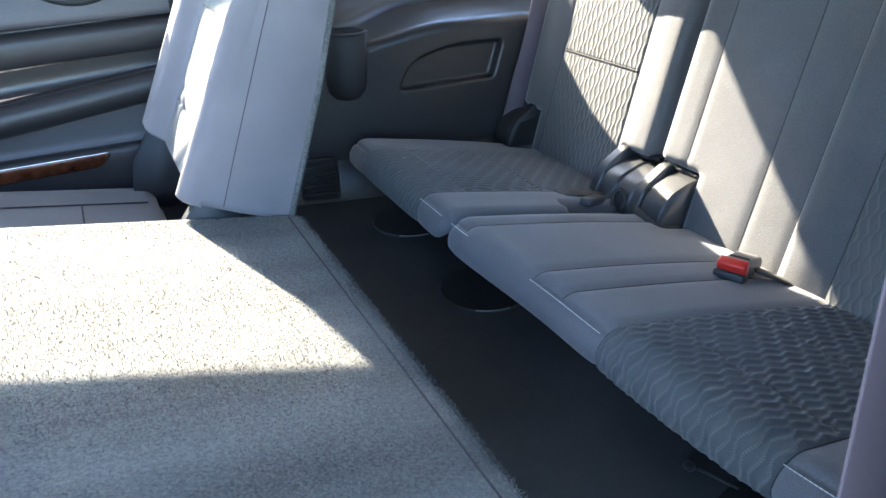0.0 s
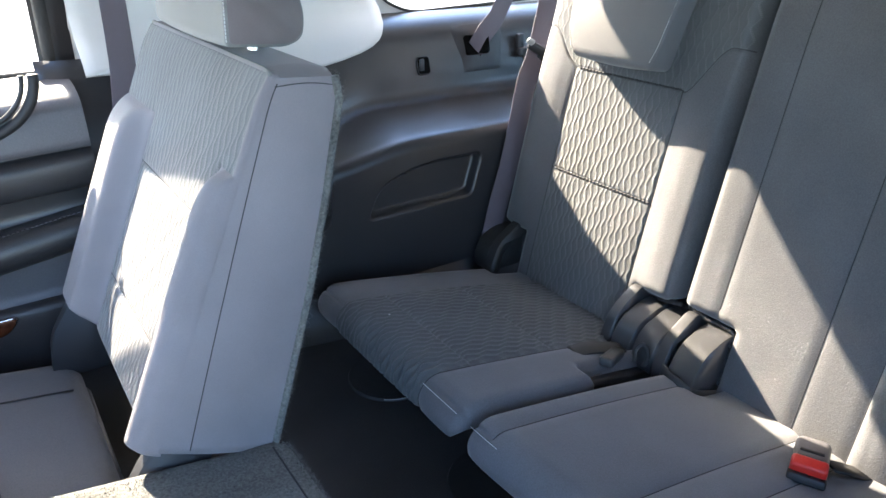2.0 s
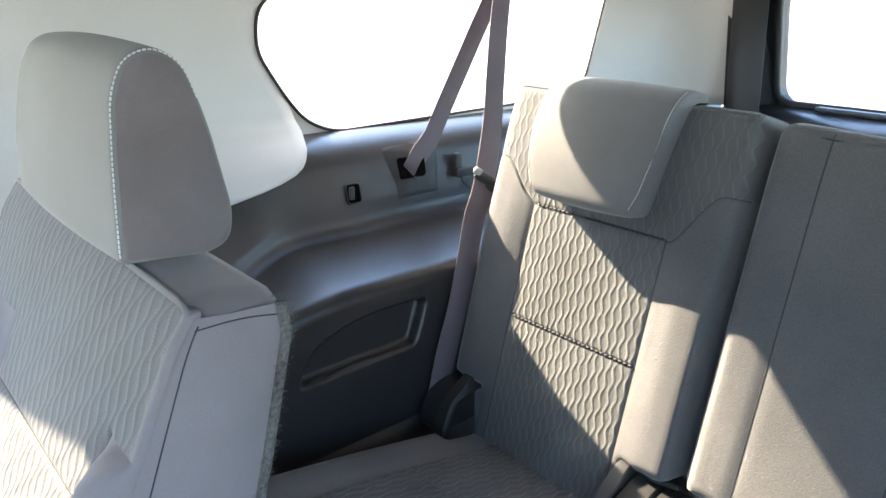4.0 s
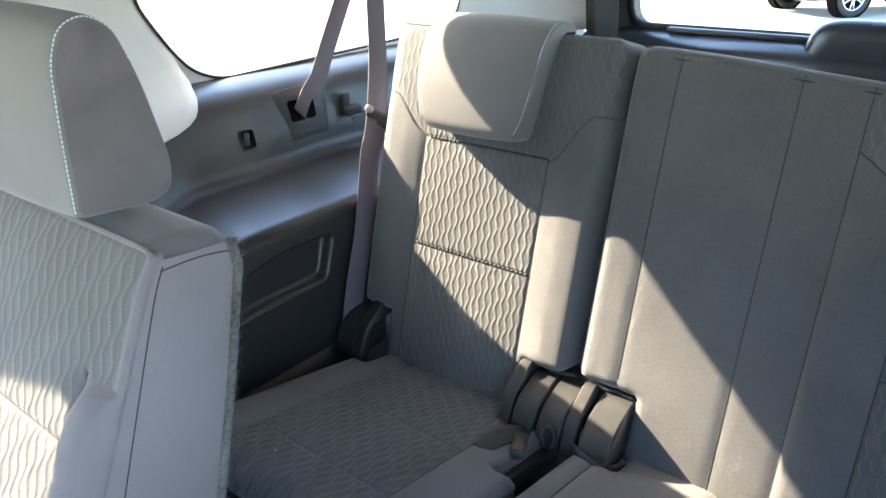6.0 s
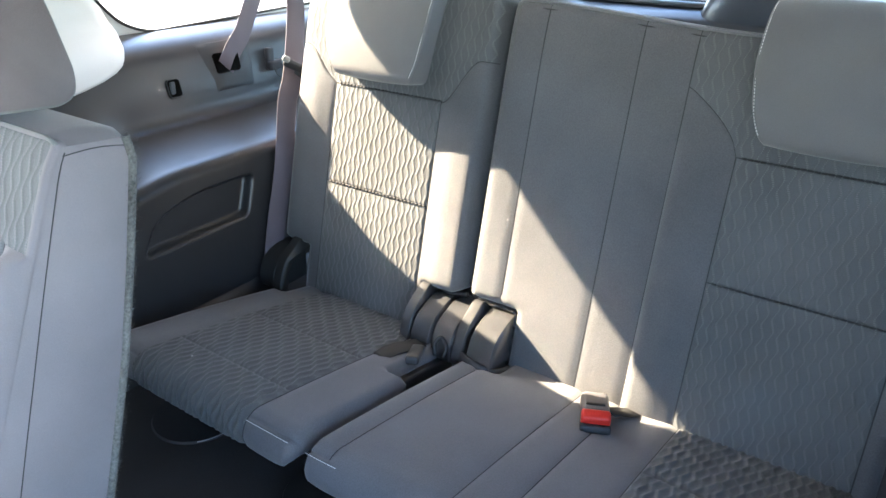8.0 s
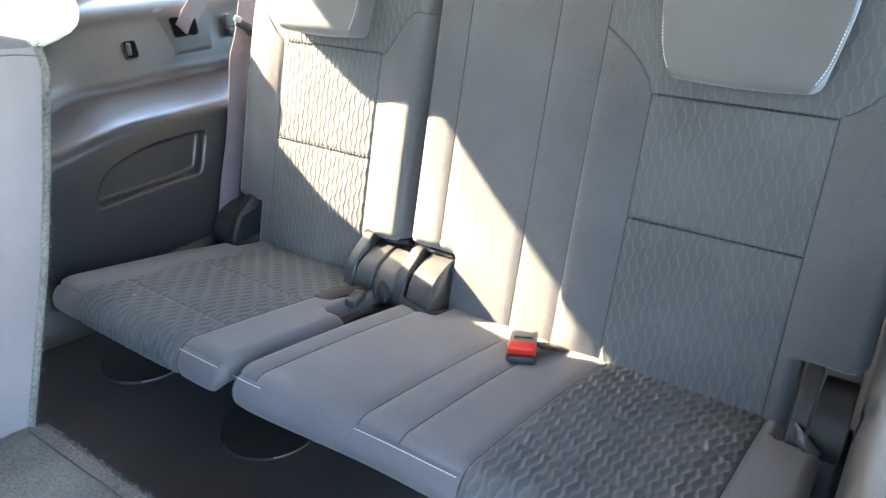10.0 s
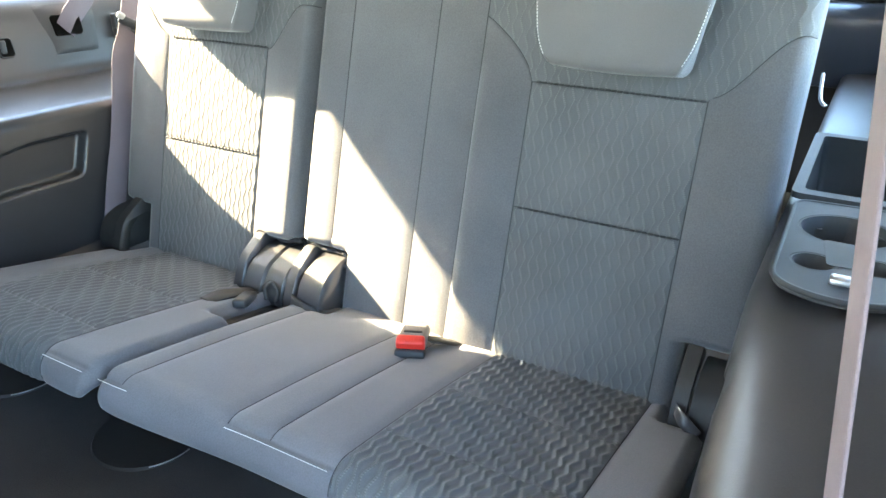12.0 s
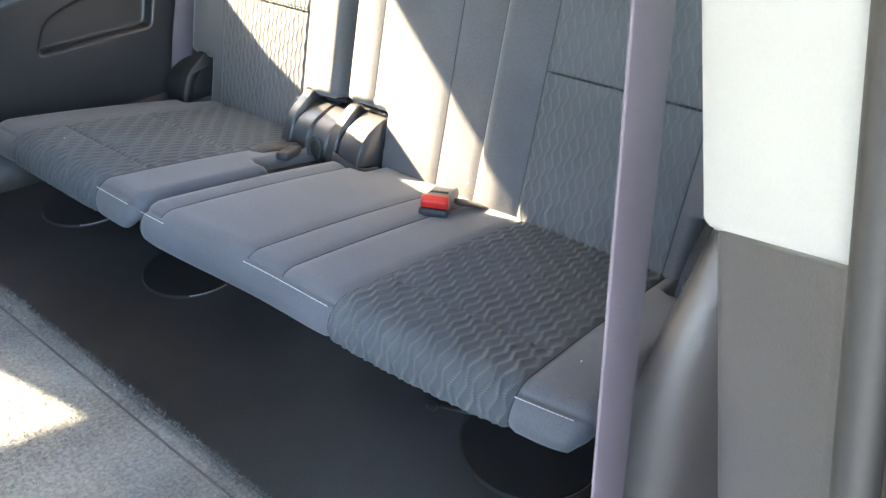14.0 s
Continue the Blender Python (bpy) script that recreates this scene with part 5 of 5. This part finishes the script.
# ---- floor fittings ----
def foot_disc(name, x, y, label, r=0.078):
    t = thing(name, label, "floor fitting", "floor discs")
    bm = bmesh.new()
    bmesh.ops.create_cone(bm, segments=40, radius1=r, radius2=r * 0.97, depth=0.004, cap_ends=True, matrix=Matrix.Translation((x, y, FLOOR_Z + 0.002)))
    sharpen(part("cover", bm, RUBBER, t, "black plastic cover"))
    # the rim's crescent highlight, modelled as a short bright steel arc
    part("rim", tube_bm([(x + r * math.cos(a), y + r * math.sin(a), FLOOR_Z + 0.004) for a in np.linspace(math.pi * 1.28, math.pi * 1.52, 24)], 0.0008, 8), STEEL, t, "steel arc standing for the rim highlight")
    return t


foot_disc("floor_disc", -0.338, 0.0, "round black floor plate with a highlight arc on its rim")
foot_disc("floor_disc", -0.335, 0.320, "round black floor plate with a highlight arc on its rim")
foot_disc("floor_disc", -0.305, -0.615, "round black floor plate with a highlight arc on its rim", 0.085)
bit = thing("floor_clip", "small grey metal clip under the seat", "clip")
part("body", box_bm((0.010, 0.013, 0.008), (-0.333, -0.487, FLOOR_Z + 0.004), 0.002), HINGE, bit)
part("pin", tube_bm([(-0.328, -0.495, FLOOR_Z + 0.005), (-0.31, -0.54, FLOOR_Z + 0.004)], 0.0018, 6), HINGE, bit)
for x, y in ((-0.371, 0.256), (-0.30, -0.66)):
    sp = tagged(link("crumb", box_bm((0.0022, 0.0014, 0.001), BASE + Vector((0, y, 0)) + VC * (-x / math.cos(RC)) + NC * 0.0085, 0.0003), THREAD), "tiny white crumb on the seat cushion", "crumb", "crumbs")

# ---- tailgate fittings ----
dome = thing("wiper_motor_cover", "dark rounded motor cover on the tailgate", "motor cover")
bm = bmesh.new()
bmesh.ops.create_uvsphere(bm, u_segments=32, v_segments=16, radius=1)
for v in bm.verts:
    h = math.copysign(abs(v.co.z) ** 0.45, v.co.z)
    v.co = Vector((1.26 + 0.055 * math.copysign(abs(v.co.x) ** 0.6, v.co.x), -0.155 + (0.195 - 0.025 * h) * math.copysign(abs(v.co.y) ** 0.4, v.co.y), 0.782 + 0.083 * h))
part("cover", bm, SILL, dome)
sill = thing("tailgate_sill", "blue-black padded sill below the tailgate window", "sill")
part("body", prism_bm(rounded([(1.20, 0.60), (1.19, 0.765), (1.24, 0.795), (1.32, 0.80), (1.32, 0.60)], [0.01, 0.03, 0.02, 0.004, 0.004]), -0.86, 0.66, lambda a, b, c: Vector((a, c, b))), SILL, sill)
part("strip", box_bm((0.03, 1.1, 0.014), (1.285, -0.13, 0.806), 0.004), HINGE, sill)
rows = []
for z in np.linspace(0.79, 1.31, 12):
    line = smooth_line([(0.800, 0.838, z), (0.90, 0.828, z), (1.06, 0.808, z), (1.20, 0.752, z), (1.268, 0.688, z), (1.296, 0.622, z)], 6)
    rows.append([(p.x - 0.35 * max(0.0, z - 0.82) * smoothstep(0.95, 1.29, p.x), p.y - (z - 0.82) * (0.22 - 0.18 * smoothstep(0.95, 1.29, p.x)), z) for p in line])
bm = grid_bm(rows)
bmesh.ops.solidify(bm, geom=bm.faces[:], thickness=0.006)
tagged(link("trim_rear_pillar", bm, LIGHTTRIM), "light grey rear pillar trim beside the tailgate window", "trim", kind="structure")
post = thing("tailgate_post", "dark rear corner post", "post")
part("body", prism_bm(rounded([(1.302, 0.66), (1.280, 0.632), (1.286, 0.590), (1.304, 0.556), (1.33, 0.66)], [0.01, 0.03, 0.03, 0.005, 0.005]), 0.30, 1.25, lambda a, b, c: Vector((a - 0.35 * max(0, c - 0.82), b - 0.04 * max(0, c - 0.8), c))), PLASTIC2, post)

# ---- parked car beyond the tailgate ----
car = thing("parked_car", "grey-green parked SUV with a chrome grille in full sun", "car")
m = Matrix.Translation((16.50, 2.29, -0.62)) @ pose(0, 0, 0, 0, 0, 143)
secs = [(2.25, 0.80, 0.42, 0.78, 0.80), (2.10, 0.90, 0.30, 0.98, 0.84), (1.5, 0.94, 0.28, 1.06, 0.86), (0.95, 0.95, 0.28, 1.12, 0.84), (0.35, 0.95, 0.28, 1.62, 0.68), (-1.0, 0.95, 0.28, 1.68, 0.68), (-2.0, 0.93, 0.32, 1.55, 0.66), (-2.3, 0.85, 0.42, 1.05, 0.75)]
rows = []
for x, w, z0, z1, wt in secs:
    rows.append([m @ Vector((x, p.y, p.z)) for p in smooth_line([(0, -w * 0.8, z0), (0, -w, z0 + 0.18), (0, -w, min(z0 + 0.5, z1 - 0.1)), (0, -wt, z1 - 0.06), (0, -wt * 0.8, z1), (0, wt * 0.8, z1), (0, wt, z1 - 0.06), (0, w, min(z0 + 0.5, z1 - 0.1)), (0, w, z0 + 0.18), (0, w * 0.8, z0)], 3)])
bm = grid_bm(rows)
bmesh.ops.holes_fill(bm, edges=bm.edges[:], sides=0)
part("body", bm, PAINT, car)
for x in (1.42, -1.40):
    for y in (0.86, -0.86):
        hub = m @ Matrix.Translation((x, y, 0.36)) @ pose(0, 0, 0, 90)
        out = -1 if y > 0 else 1
        bm = bmesh.new()
        bmesh.ops.create_cone(bm, segments=40, radius1=0.42, radius2=0.42, depth=0.20, cap_ends=True, matrix=hub @ Matrix.Translation((0, 0.02, 0)))
        part("wheel_arch", bm, RECESS, car, "dark wheel arch", smooth=False)
        ring = [[hub @ Vector((r * math.cos(a), r * math.sin(a), z)) for r, z in ((0.245, -0.11), (0.30, -0.12), (0.345, -0.11), (0.36, -0.08), (0.36, 0.08), (0.345, 0.11), (0.30, 0.12), (0.245, 0.11))] for a in np.linspace(0, 2 * math.pi, 41)]
        wh = part("wheel", grid_bm(ring), TYRE, car, "black tyre on a spoked alloy rim")
        ring = [[hub @ Vector((r * math.cos(a), r * math.sin(a), z * out)) for r, z in ((0.248, -0.10), (0.248, 0.10), (0.24, 0.118), (0.222, 0.118), (0.216, 0.09), (0.214, 0.02))] for a in np.linspace(0, 2 * math.pi, 41)]
        part("rim", grid_bm(ring), CHROME, wh, "alloy rim")
        bm = bmesh.new()
        bmesh.ops.create_cone(bm, segments=24, radius1=0.06, radius2=0.05, depth=0.05, cap_ends=True, matrix=hub @ Matrix.Translation((0, 0, 0.095 * out)))
        sharpen(part("hub_cap", bm, CHROME, wh, "alloy hub cap"))
        for k in range(10):
            a = math.pi / 5 * (k + (0.22 if k % 2 else -0.22) * 1.0)
            part("spoke", placed(box_bm((0.19, 0.028, 0.03), (0.135, 0, 0.095 * out), 0.006), hub @ pose(0, 0, 0, 0, 0, math.degrees(a))), CHROME, wh)
part("grille", placed(box_bm((0.06, 0.98, 0.34), (2.215, 0, 0.80), 0.03), m), RECESS, car, "dark grille opening")
for k in range(5):
    part("grille_bar", placed(box_bm((0.05, 0.94 - 0.05 * abs(k - 3), 0.026), (2.245, 0, 0.68 + 0.062 * k), 0.008), m), CHROME, car, "chrome grille bar")
part("lower_grille", placed(box_bm((0.05, 0.90, 0.10), (2.262, 0, 0.50), 0.02), m), RECESS, car, "dark lower grille")
part("plate_holder", placed(box_bm((0.02, 0.34, 0.12), (2.29, 0, 0.60), 0.008), m), HEADLINER, car, "pale blank plate holder")
for y in (0.70, -0.70):
    part("headlight", placed(box_bm((0.40, 0.26, 0.12), (2.02, y, 0.90), 0.045), m), LAMPGLASS, car, "clear headlight")
    part("fog_lamp", placed(box_bm((0.10, 0.20, 0.10), (2.17, y, 0.58), 0.03), m), LAMPGLASS, car, "clear fog lamp")
part("bumper", placed(box_bm((0.30, 1.62, 0.13), (2.11, 0, 0.36), 0.06, 3), m), PAINT, car, "grey-green lower bumper")
